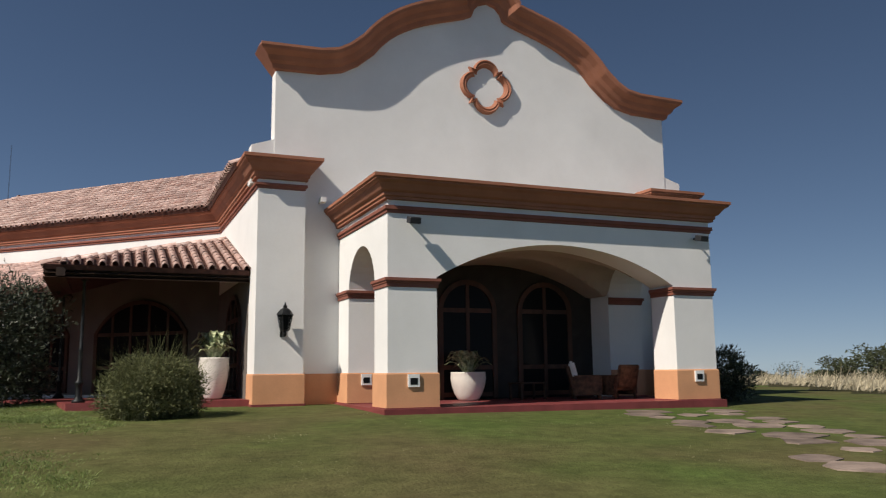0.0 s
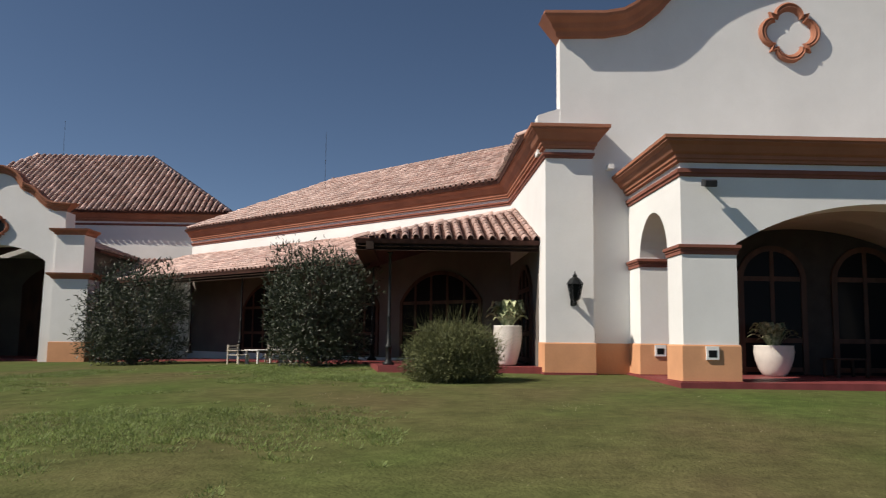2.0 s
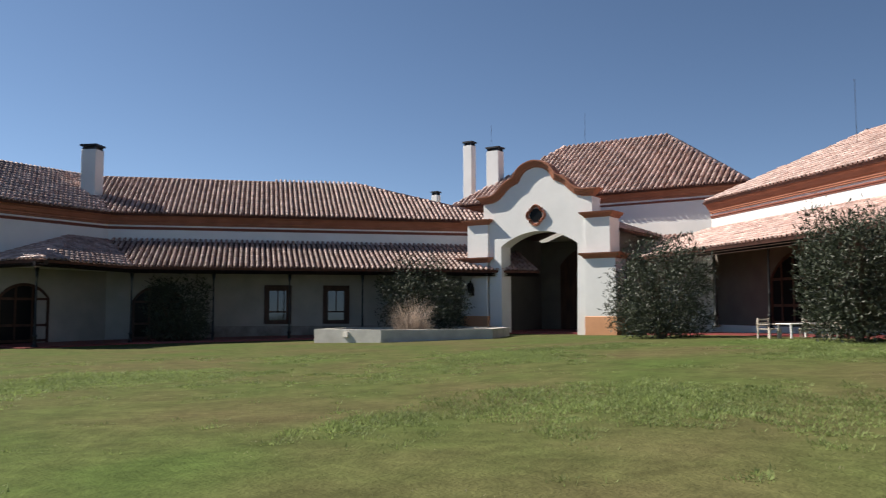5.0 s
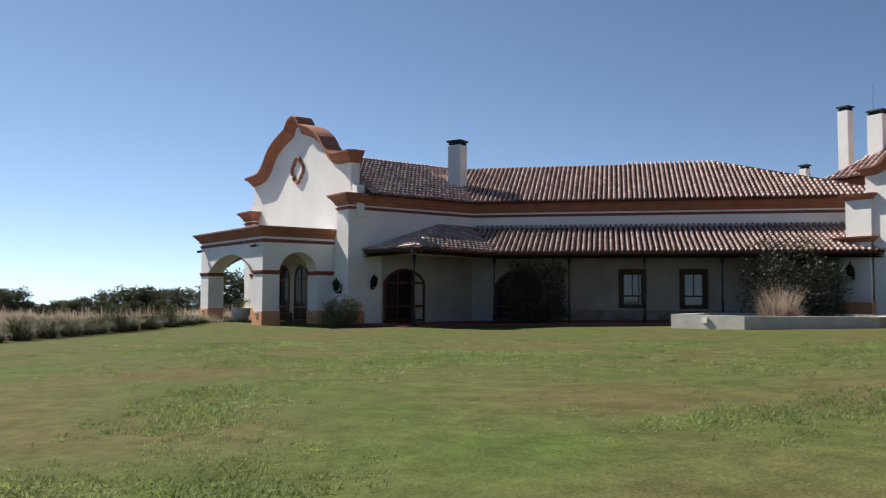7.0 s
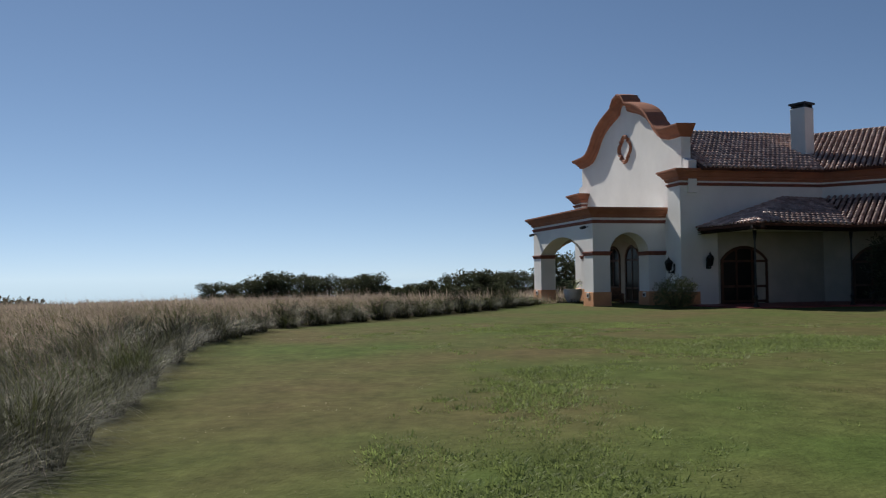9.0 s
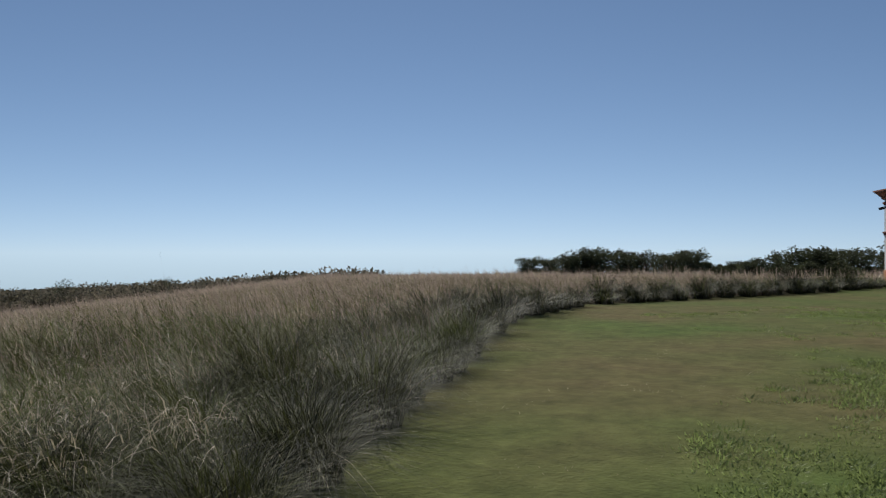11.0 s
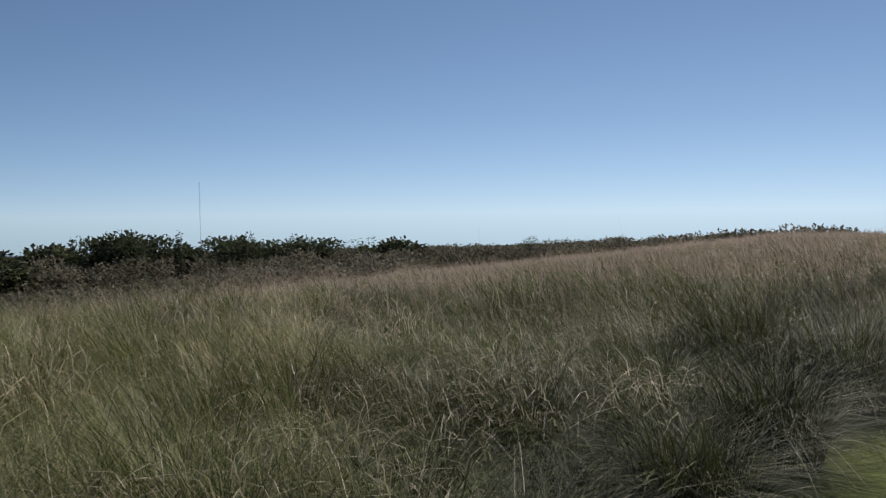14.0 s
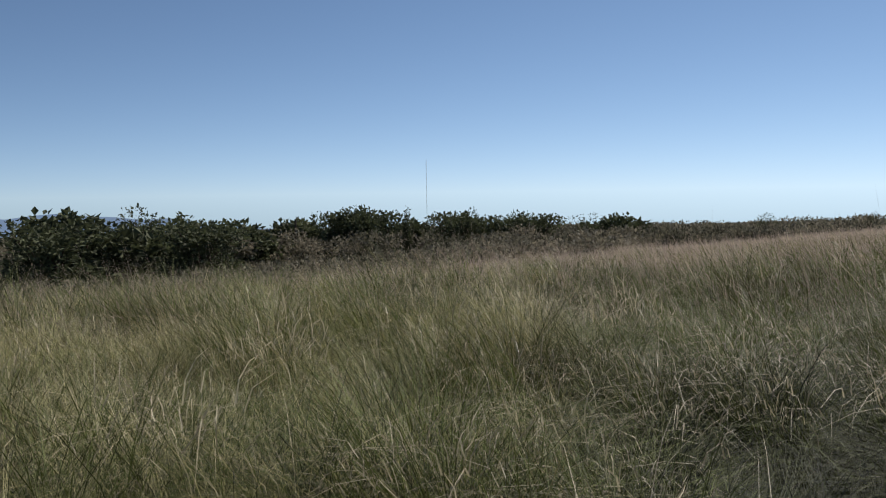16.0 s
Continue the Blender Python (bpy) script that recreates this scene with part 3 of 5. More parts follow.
def veranda(m, arm, label):
    BEND, WING_END, rise_e, rise_g = arm
    top = thing("veranda", m @ Vector((-5, 7, 0)), label, "veranda", "verandas", "structure")
    zt, ze = 4.9 + rise_e * 0.8, 3.3 + rise_e * 0.8
    a, b = Vector((-2.2, 4.5, ze + 0.1)), Vector((-7.0, 4.5, ze + 0.1))
    apex = Vector((-2.2, 9.2, zt))
    c = Vector((-7.0, 9.3, ze))
    d = Vector((WING_END[0] - 3.1, WING_END[1] - 3.3, ze))
    wall_d = Vector((WING_END[0], WING_END[1], zt))
    wall_b = Vector((BEND[0], BEND[1], zt))
    poses = roof_plane(top, m, b, a, apex, apex, w=0.285)
    near = poses
    far = roof_plane(top, m, c, b, apex, wall_b) + roof_plane(top, m, d, c, wall_b, wall_d)
    tile_mesh("veranda_tiles", far, m, top, "rows of weathered clay barrel tiles")
    # beams under the eave and rafters
    bm = bmesh.new()
    for p, q in ((a, b), (b, c), (c, d)):
        mid = (p + q) / 2 + Vector((0.38 if p is not a else 0.0, 0.3 if p is not b else 0.0, 0.1))
        ln = (q - p).length
        ang = math.atan2(q.y - p.y, q.x - p.x)
        vs = bx(bm, -ln / 2, -0.1, -0.32, ln / 2, 0.1, -0.12)
        bmesh.ops.transform(bm, matrix=Matrix.Translation(mid) @ Matrix.Rotation(ang, 4, "Z"), verts=vs)
    part("eave_beam", fix(bm, m), WOOD, top, "dark wooden eave beam")
    for quad in ((a, b, apex), (b, c, wall_b, apex), (c, d, wall_d, wall_b)):
        bm = bmesh.new()
        low = [bm.verts.new(p - Vector((0, 0, 0.3))) for p in quad]
        up_ = [bm.verts.new(p - Vector((0, 0, 0.2))) for p in quad]
        bm.faces.new(low[::-1])
        bm.faces.new(up_)
        part("plank_ceiling", fix(bm, m), WOOD, top, "dark wooden plank ceiling")
    # slender iron posts
    along = (d - c).normalized()
    spots = [Vector((-6.1, 5.0, 0)), Vector((-7.0, 9.3, 0)) + Vector((0.25, 0.1, 0))] + [c + along * k * 3.6 + Vector((0.2, 0.2, 0)) for k in (1, 2, 3)]
    for s in spots:
        bm = bmesh.new()
        lathe(bm, [(0.15, 0.0), (0.15, 0.05), (0.1, 0.09), (0.075, 0.14), (0.07, 0.4), (0.1, 0.44), (0.1, 0.49), (0.055, 0.54), (0.045, 1.2), (0.06, 1.24), (0.06, 1.27), (0.042, 1.31), (0.036, 2.9), (0.1, ze - 0.35)],
              (s.x, s.y, 0.15), 12)
        part("post", fix(bm, m), IRON, top, "slender dark iron post", smooth=True)
    # red floor, a step above the lawn
    bm = bmesh.new()
    plan = [(-2.2, 4.0), (-6.35, 4.45), (-6.9, 9.4), (d.x, d.y), (WING_END[0], WING_END[1]), BEND]
    pts = [m @ Vector((x, y, 0)) for x, y in plan]
    tops = [m.translation.z + 0.16, m.translation.z + 0.16] + [max(lawn_z(p.x, p.y) + 0.08, m.translation.z - 0.4) for p in pts[2:4]] + [max(lawn_z(p.x, p.y) + 0.08, m.translation.z - 0.4) for p in pts[4:]]
    hi = [bm.verts.new((p.x, p.y, z)) for p, z in zip(pts, tops)]
    lo = [bm.verts.new((p.x, p.y, -0.6)) for p in pts]
    bm.faces.new(hi)
    for q in range(6):
        bm.faces.new((lo[q], lo[(q + 1) % 6], hi[(q + 1) % 6], hi[q]))
    bmesh.ops.triangulate(bm, faces=bm.faces)
    bmesh.ops.recalc_face_normals(bm, faces=bm.faces)
    part("veranda_floor", bm, FLOOR, top, "dark red tiled floor")
    return top, near


# the east back panel has the vault's shade put into its colour
portico(M_EAST, "white stucco portico with arches and orange plinths on the lawn", SHADEPANEL)
portico(M_WEST, "white stucco portico with arches at the far wing", INNER)
gabled_house(M_EAST, ARM_EAST, "white stucco house with a curved gable and clay tile roofs")
gabled_house(M_WEST, ARM_WEST, "far white stucco house with a curved gable and clay tile roofs")
V_EAST, NEAR_EAST = veranda(M_EAST, ARM_EAST, "tiled veranda with iron posts along the white wing")
V_WEST, NEAR_WEST = veranda(M_WEST, ARM_WEST, "shaded tiled veranda along the far wing")
tile_mesh("veranda_tiles", NEAR_WEST, M_WEST, V_WEST, "rows of weathered clay barrel tiles", 0.285)

# ---- ground ----
# the edge between mown lawn and tall grass
EDGE = ((-80, 30), (-56, 8), (-49, -3.5), (-42, -8.3), (-36, -13), (-31, -17.1), (-25, -18.4), (-17.5, -18), (-12, -17.45), (-6, -17.35), (2, -17.2), (12, -15.5), (17, -4), (21, 10), (30, 40))


def in_field(x, y):
    if x <= EDGE[0][0] or x >= EDGE[-1][0]:
        return True
    for (xa, ya), (xb, yb) in zip(EDGE, EDGE[1:]):
        if xa <= x <= xb:
            return y < ya + (yb - ya) * (x - xa) / (xb - xa) or y > 60
    return False


def build_ground():
    radii = [0] + [0.5 + 0.7 * i for i in range(1, 46)] + [34, 36.5, 39, 42, 46, 50, 56, 64, 74, 86, 100, 120, 150, 175, 200, 300, 500, 900, 1600, 2800, 4500]
    seg = 144
    bm = bmesh.new()
    cx, cy = -6.0, -16.0
    rings = []
    for r in radii[1:]:
        rings.append([bm.verts.new((cx + r * math.cos(2 * math.pi * i / seg), cy + r * math.sin(2 * math.pi * i / seg),
                                    lawn_z(cx + r * math.cos(2 * math.pi * i / seg), cy + r * math.sin(2 * math.pi * i / seg)))) for i in range(seg)])
    c = bm.verts.new((cx, cy, lawn_z(cx, cy)))
    for i in range(seg):
        bm.faces.new((c, rings[0][i], rings[0][(i + 1) % seg]))
    for r0, r1 in zip(rings, rings[1:]):
        for i in range(seg):
            bm.faces.new((r0[i], r1[i], r1[(i + 1) % seg], r0[(i + 1) % seg]))
    for f in bm.faces:
        c = f.calc_center_median()
        far_off = c.y < 0 and math.hypot(c.x + 6, c.y + 16) > 180
        f.material_index = 2 if far_off else 1 if in_field(c.x, c.y + 0.9) else 0
    ob = part("ground", bm, LAWN, None, smooth=True)
    ob.data.materials.append(FIELD)
    ob.data.materials.append(FARLAND)
    return tagged(ob, "mown lawn with worn brown patches running into dry fields", "ground", kind="structure")


build_ground()


# ---- gatehouse and tower ----
def gatehouse():
    top = thing("gatehouse", (-24.3, 21, 0.4), "white stucco gatehouse with an arch and a curved gable", "gatehouse", kind="structure")
    m = Matrix.Translation((-24.3, 20.5, 0.75))
    sh = [(3.07, 6.38), (2.5, 6.42), (2.15, 6.54), (1.85, 6.78), (1.6, 7.04), (1.45, 7.15), (1.3, 7.23), (1.02, 7.34), (0.95, 7.42), (0.9, 7.52), (0.8, 7.68), (0.68, 7.82), (0.5, 7.95), (0.2, 8.06), (0.0, 8.08)]
    outline = [(-x, z) for x, z in sh] + [(x, z) for x, z in sh[-2::-1]]
    bm = bmesh.new()
    prism(bm, [(-3.07, -0.6)] + outline + [(3.07, -0.6), (2.2, -0.6)] + arch(-2.02, 2.28, 4.1, 4.82, 20)[::-1] + [(-2.0, -0.6)], lambda p, q, d: (p, d, q), 1.0)
    part("gate_wall", fix(bm, m), WHITE, top)
    bm = bmesh.new()
    gable_cornice(bm, outline, 0.0, out=0.3, h=0.36, x_tip=0.28)
    part("gable_cornice", fix(bm, m), TERRA, top, "curved terracotta painted cornice")
    bm = bmesh.new()
    quatrefoil(bm, 0.02, 5.62, 0.56, 0.0, True)
    part("rosette", fix(bm, m), TERRA, top, "four-lobed terracotta moulding")
    bm = bmesh.new()
    lathe(bm, [(0.01, 0), (0.36, 0), (0.36, 0.02), (0.01, 0.02)], (0, 0, 0), 20)
    bm.transform(Matrix.Translation((0.02, -0.012, 5.62)) @ Matrix.Rotation(radians(90), 4, "X"))
    part("oculus", fix(bm, m), GLASS, top, "dark round window")
    capp = [(0, 0), (0.06, 0.02), (0.1, 0.1), (0.24, 0.2), (0.26, 0.27), (0, 0.28)]
    for sd in (-1, 1):
        for x0, x1, z1, y0 in ((2.75, 4.3, 3.4, -0.22), (2.75, 4.0, 5.4, -0.12)):
            xa, xb = sorted((sd * x0, sd * x1))
            bm = bmesh.new()
            bx(bm, xa, y0, -0.6, xb, 1.1, z1)
            part("buttress", fix(bm, m), WHITE, top)
            bm = bmesh.new()
            sweep(bm, [(xa, 1.1), (xa, y0), (xb, y0), (xb, 1.1)], [(o, z1 - 0.1 + z) for o, z in capp])
            part("buttress_cap", fix(bm, m), TERRA, top, "terracotta painted cap")
            if z1 < 4:
                bm = bmesh.new()
                sweep(bm, [(xa, 1.1), (xa, y0), (xb, y0), (xb, 1.1)], [(0, -0.5), (0.03, -0.5), (0.03, 0.5), (0, 0.52)])
                part("plinth", fix(bm, m), ORANGE, top)
    # passage behind the arch; its roofed shade is put into the plaster colour
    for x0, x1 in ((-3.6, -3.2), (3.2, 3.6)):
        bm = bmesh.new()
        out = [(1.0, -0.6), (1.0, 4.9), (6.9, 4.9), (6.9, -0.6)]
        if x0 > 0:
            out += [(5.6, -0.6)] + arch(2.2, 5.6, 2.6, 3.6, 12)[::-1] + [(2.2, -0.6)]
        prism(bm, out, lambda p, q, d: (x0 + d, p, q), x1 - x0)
        part("passage_wall", fix(bm, m), PASSAGESHADE, top, "inner plaster toned darker for the passage shade")
    poses = roof_plane(top, m, (4.3, 1.1, 4.75), (4.3, 7.0, 4.75), (0, 7.0, 6.3), (0, 1.1, 6.3))
    poses += roof_plane(top, m, (-4.3, 7.0, 4.75), (-4.3, 1.1, 4.75), (0, 1.1, 6.3), (0, 7.0, 6.3))
    tile_mesh("roof_tiles", poses, m, top, "rows of clay barrel tiles")
    # end wall added to close off light from behind; same darkened plaster
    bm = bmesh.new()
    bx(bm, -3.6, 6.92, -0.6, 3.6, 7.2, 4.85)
    part("back_wall", fix(bm, m), PASSAGESHADE, top, "inner plaster toned darker for the passage shade")
    bm = bmesh.new()
    prism(bm, [(-1.9, -0.3)] + arch(-1.9, 2.1, 3.4, 4.5, 16) + [(2.1, -0.3)], lambda p, q, d: (p, 6.8 + d, q), 0.115)
    part("gate_leaf", fix(bm, m), DOORWOOD, top, "dark wooden arched gate")
    bm = bmesh.new()
    bx(bm, -3.2, 1.0, -0.6, 3.2, 6.9, -0.3)
    part("passage_floor", fix(bm, m), FLOOR, top, "dark red tiled floor")


def tower():
    top = thing("entrance_tower", (-24.5, 33, 0.4), "white stucco entrance tower with a hipped clay tile roof", "tower", kind="structure")
    m = Matrix.Translation((0, 0, 0.75))
    x0, x1, y0, y1, ze = -33.1, -15.95, 27.6, 39.0, 7.45
    bm = bmesh.new()
    c = -24.5
    prism(bm, [(x0, -0.6), (x0, ze), (x1, ze), (x1, -0.6), (c + 1.5, -0.6)] + arch(c - 1.5, c + 1.5, 2.6, 4.1, 14)[::-1] + [(c - 1.5, -0.6)], lambda p, q, d: (p, y0 + d, q), 0.5)
    for a, b, cc, d in ((x0, y0 + 0.5, x0 + 0.5, y1), (x1 - 0.5, y0 + 0.5, x1, y1), (x0 + 0.5, y1 - 0.5, x1 - 0.5, y1)):
        bx(bm, a, b, -0.6, cc, d, ze)
    part("wall", fix(bm, m), WHITE, top)
    bm = bmesh.new()
    bx(bm, x0 + 0.5, y0 + 0.5, 4.6, x1 - 0.5, y1 - 0.5, 4.8)
    part("upper_floor", fix(bm, m), INNER, top)
    for name, pr, material in (("cornice", [(o, ze - 0.5 + z) for o, z in CORNICE], TERRA), ("moulding", [(0, ze - 0.72), (0.06, ze - 0.7), (0.06, ze - 0.62), (0, ze - 0.6)], BAND)):
        bm = bmesh.new()
        sweep(bm, [(x0, y1), (x0, y0), (x1, y0), (x1, y1)], pr)
        part(name, fix(bm, m), material, top)
    ex0, ex1, ey0, ey1 = x0 - 0.55, x1 + 0.55, y0 - 0.55, y1 + 0.55
    rl, rr = (-28.5, 33.3, 11.8), (-21.75, 33.3, 11.8)
    poses = roof_plane(top, m, (ex0, ey0, ze), (ex1, ey0, ze), rr, rl, w=0.33)
    poses += roof_plane(top, m, (ex1, ey0, ze), (ex1, ey1, ze), rr, rr, w=0.33)
    poses += roof_plane(top, m, (ex0, ey1, ze), (ex0, ey0, ze), rl, rl, w=0.33)
    poses += roof_plane(top, m, (ex1, ey1, ze), (ex0, ey1, ze), rl, rr, w=0.33)
    tile_mesh("roof_tiles", poses, m, top, "rows of clay barrel tiles", 0.33)
    # lean-to roofs that close the corners between tower and wings
    poses = roof_plane(top, m, (-21.4, 23.2, 3.3), (-17.3, 23.05, 3.3), (-16.9, 27.6, 4.9), (-21.4, 27.6, 4.9))
    poses += roof_plane(top, m, (-33.0, 21.6, 3.0), (-28.0, 23.4, 3.0), (-28.0, 27.6, 4.7), (-34.0, 27.6, 4.7))
    tile_mesh("roof_tiles", poses, m, top, "rows of clay barrel tiles")


def chimney(x, y, z0, z1, w, d, turn=0.0):
    top = thing("chimney", (x, y, z0), "white stucco chimney with a dark metal cap", "chimney", "roof chimneys")
    m = Matrix.Translation((x, y, 0)) @ Matrix.Rotation(radians(turn), 4, "Z")
    bm = bmesh.new()
    bx(bm, -w / 2, -d / 2, z0, w / 2, d / 2, z1 - 0.28)
    bmesh.ops.bevel(bm, geom=bm.edges[:], offset=0.02, segments=1, affect="EDGES")
    part("shaft", fix(bm, m), WHITE, top)
    bm = bmesh.new()
    for sx in (-1, 1):
        for sy in (-1, 1):
            bx(bm, sx * (w / 2 - 0.1) - 0.06, sy * (d / 2 - 0.1) - 0.06, z1 - 0.3, sx * (w / 2 - 0.1) + 0.06, sy * (d / 2 - 0.1) + 0.06, z1 - 0.1)
    bx(bm, -w / 2 + 0.15, -d / 2 + 0.15, z1 - 0.3, w / 2 - 0.15, d / 2 - 0.15, z1 - 0.12)
    part("flue", fix(bm, m), CAP, top)
    bm = bmesh.new()
    bx(bm, -w / 2 - 0.05, -d / 2 - 0.05, z1 - 0.1, w / 2 + 0.05, d / 2 + 0.05, z1)
    part("cap", fix(bm, m), CAP, top, "dark metal cap")


gatehouse()
tower()
chimney(-34.5, 30.6, 7.0, 13.1, 0.66, 0.6)
chimney(-31.9, 29.6, 7.5, 12.25, 0.9, 0.75)
chimney(-39.6, 34.0, -1.0, 10.5, 0.52, 0.5)
chimney(-45.5, 9.5, 6.8, 10.55, 0.86, 0.8, 25)


# ---- doors, windows, lanterns on the arms ----
def wall_frame(m, p, d):
    """A frame on a wall: x along it, y into it, at plan point p, way d."""
    d = Vector((d[0], d[1], 0)).normalized()
    return m @ Matrix(((d.x, -d.y, 0, p[0]), (d.y, d.x, 0, p[1]), (0, 0, 1, 0), (0, 0, 0, 1)))


def arched_door(m, w, spring, topz, base=0.16, label="dark wooden arched glazed door in the white wall"):
    """Double glazed door; the frame's front stands 4 cm before the wall."""
    ob = thing("door", m @ Vector((0, 0, base)), label, "door", "arched doors", "structure")
    bm = bmesh.new()
    a = arch(-w / 2, w / 2, spring, topz, 14)
    b = arch(-w / 2 + 0.14, w / 2 - 0.14, spring, topz - 0.14, 14)
    prism(bm, [(-w / 2, base)] + a + [(w / 2, base), (w / 2 - 0.14, base)] + b[::-1] + [(-w / 2 + 0.14, base)], lambda p, q, d: (p, -0.06 + d, q), 0.1)
    part("door_frame", fix(bm, m), DOORWOOD, ob)
    n = max(2, round(w / 0.8))
    for i in range(1, n):
        x = -w / 2 + w * i / n
        bm = bmesh.new()
        bx(bm, x - 0.05, -0.045, base, x + 0.05, 0.0, spring + (topz - spring) * (1 - (2 * x / w) ** 2) * 0.95)
        part("stile", fix(bm, m), DOORWOOD, ob)
    for z in (base + 0.12, base + 0.85, spring - 0.05):
        bm = bmesh.new()
        bx(bm, -w / 2 + 0.1, -0.04, z - 0.06, w / 2 - 0.1, -0.002, z + 0.06)
        part("rail", fix(bm, m), DOORWOOD, ob)
    bm = bmesh.new()
    prism(bm, [(-w / 2 + 0.1, base)] + arch(-w / 2 + 0.1, w / 2 - 0.1, spring, topz - 0.1, 14) + [(w / 2 - 0.1, base)], lambda p, q, d: (p, -0.02 + d, q), 0.012)
    part("pane", fix(bm, m), GLASS, ob)


def window(m, w, z0, z1):
    ob = thing("window", m @ Vector((0, 0, z0)), "dark wooden casement window in the shaded wall", "window", "veranda windows", "structure")
    bm = bmesh.new()
    for q in ((-w / 2, z0, -w / 2 + 0.28, z1), (w / 2 - 0.28, z0, w / 2, z1), (-w / 2 + 0.28, z1 - 0.3, w / 2 - 0.28, z1), (-w / 2 + 0.28, z0, w / 2 - 0.28, z0 + 0.2)):
        bx(bm, q[0], -0.08, q[1], q[2], 0.03, q[3])
    part("window_frame", fix(bm, m), DOORWOOD, ob, "broad brown wooden surround")
    bm = bmesh.new()
    bx(bm, -w / 2 + 0.28, -0.05, z0 + 0.62, w / 2 - 0.28, 0.0, z0 + 0.7)
    bx(bm, -0.03, -0.05, z0 + 0.7, 0.03, 0.0, z1 - 0.3)
    part("glazing_bar", fix(bm, m), DOORWOOD, ob)
    bm = bmesh.new()
    bx(bm, -w / 2 + 0.2, -0.015, z0 + 0.1, w / 2 - 0.2, -0.004, z1 - 0.2)
    part("pane", fix(bm, m), PANE, ob)


for m, arm in ((M_EAST, ARM_EAST), (M_WEST, ARM_WEST)):
    bend, end = Vector((*arm[0], 0)), Vector((*arm[1], 0))
    way = (bend - end).normalized()
    for x in (3.64, 6.06):
        arched_door(wall_frame(m, (x, 3.96), (1, 0)), 1.76, 2.5, 3.3, 0.04, "brown wooden arched glazed door under the portico")
    OUT = Matrix.Translation((0, -0.04, 0))
    arched_door(wall_frame(m, (-2.2, 7.0), (0, -1)) @ OUT, 2.6, 2.3, 3.0)
    if m is M_EAST:
        for s in (3.2, 8.4, 13.6):
            p = bend - way * s
            arched_door(wall_frame(m, p, way) @ OUT, 4.0, 2.2, 3.3)
    else:
        p = bend - way * 2.6
        arched_door(wall_frame(m, p, way) @ OUT, 2.6, 2.2, 3.0)
        for s in (8.75, 11.9):
            window(wall_frame(m, bend - way * s, way) @ OUT, 1.45, 0.95, 3.05)
        bm = bmesh.new()
        me_ = wall_frame(m, bend, -way)
        bx(bm, 5.0, 0.0, -0.4, 16.0, 0.06, 0.85)
        bm2 = part("stone_dado", fix(bm, me_), STONE, V_WEST, "grey stone dado")


# thin lining over the east wall; its dark colour stands for veranda shade
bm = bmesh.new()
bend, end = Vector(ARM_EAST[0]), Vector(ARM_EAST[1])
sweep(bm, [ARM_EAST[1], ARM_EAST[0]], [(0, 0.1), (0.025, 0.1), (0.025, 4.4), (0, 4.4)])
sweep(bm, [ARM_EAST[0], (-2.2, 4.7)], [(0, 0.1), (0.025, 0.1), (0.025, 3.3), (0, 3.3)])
part("veranda_wall", fix(bm, M_EAST), SHADEWALL, V_EAST, "plaster lining toned darker for the veranda shade")
# lining over the white west wall, greyed as if in shade
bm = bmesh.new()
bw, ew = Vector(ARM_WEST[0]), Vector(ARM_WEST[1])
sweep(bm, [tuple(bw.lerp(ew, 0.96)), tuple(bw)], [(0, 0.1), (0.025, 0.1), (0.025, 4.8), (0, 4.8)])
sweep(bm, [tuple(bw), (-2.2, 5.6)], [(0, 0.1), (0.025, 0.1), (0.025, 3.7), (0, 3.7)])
part("veranda_wall", fix(bm, M_WEST), SHADEGREY, V_WEST, "plaster lining toned darker for the veranda shade")


def lantern(m, label="black iron wall lantern on a bracket"):
    """Frame: origin on the wall, -y out of it."""
    ob = thing("wall_lantern", m @ Vector((0, 0, 0)), label, "lantern", "wall lanterns")
    bm = bmesh.new()
    bx(bm, -0.06, -0.03, -0.42, 0.06, 0.0, 0.05)
    pts = [(0, -0.02, -0.3), (0, -0.15, -0.42), (0, -0.27, -0.38), (0, -0.3, -0.28)]
    for (xa, ya, za), (xb, yb, zb) in zip(pts, pts[1:]):
        bx(bm, -0.015, min(ya, yb) - 0.012, min(za, zb), 0.015, max(ya, yb) + 0.012, max(za, zb) + 0.02)
    part("bracket", fix(bm, m), IRON, ob)
    bm = bmesh.new()
    lathe(bm, [(0.02, -0.42), (0.05, -0.36), (0.03, -0.3), (0.1, -0.28), (0.11, -0.25)], (0, -0.3, 0), 6)
    lathe(bm, [(0.21, 0.1), (0.2, 0.13), (0.12, 0.24), (0.05, 0.28), (0.06, 0.32), (0.02, 0.36), (0.01, 0.42)], (0, -0.3, 0), 6)
    for i in range(6):
        a = math.pi / 3 * i
        v = bx(bm, -0.012, -0.012, -0.26, 0.012, 0.012, 0.12)
        for q in v:
            k = 0.11 + (q.co.z + 0.26) / 0.38 * 0.075
            q.co = Vector((q.co.x + math.cos(a) * k, q.co.y + math.sin(a) * k - 0.3, q.co.z))
    part("cage", fix(bm, m), IRON, ob)
    bm = bmesh.new()
    lathe(bm, [(0.095, -0.25), (0.165, 0.1)], (0, -0.3, 0), 6)
    part("lantern_glass", fix(bm, m), GLASS, ob)


arched_door(Matrix.Translation((-24.5, 27.58, 0.75)), 3.0, 2.6, 4.05, -0.3, "dark wooden entrance door in the tower")
lantern(M_EAST @ Matrix.Translation((-1.53, 3.62, 2.1)))
lantern(M_WEST @ Matrix.Translation((-1.53, 3.62, 2.1)))
lantern(wall_frame(M_WEST, (-2.2, 5.0), (0, -1)) @ Matrix.Translation((0, 0, 2.3)))
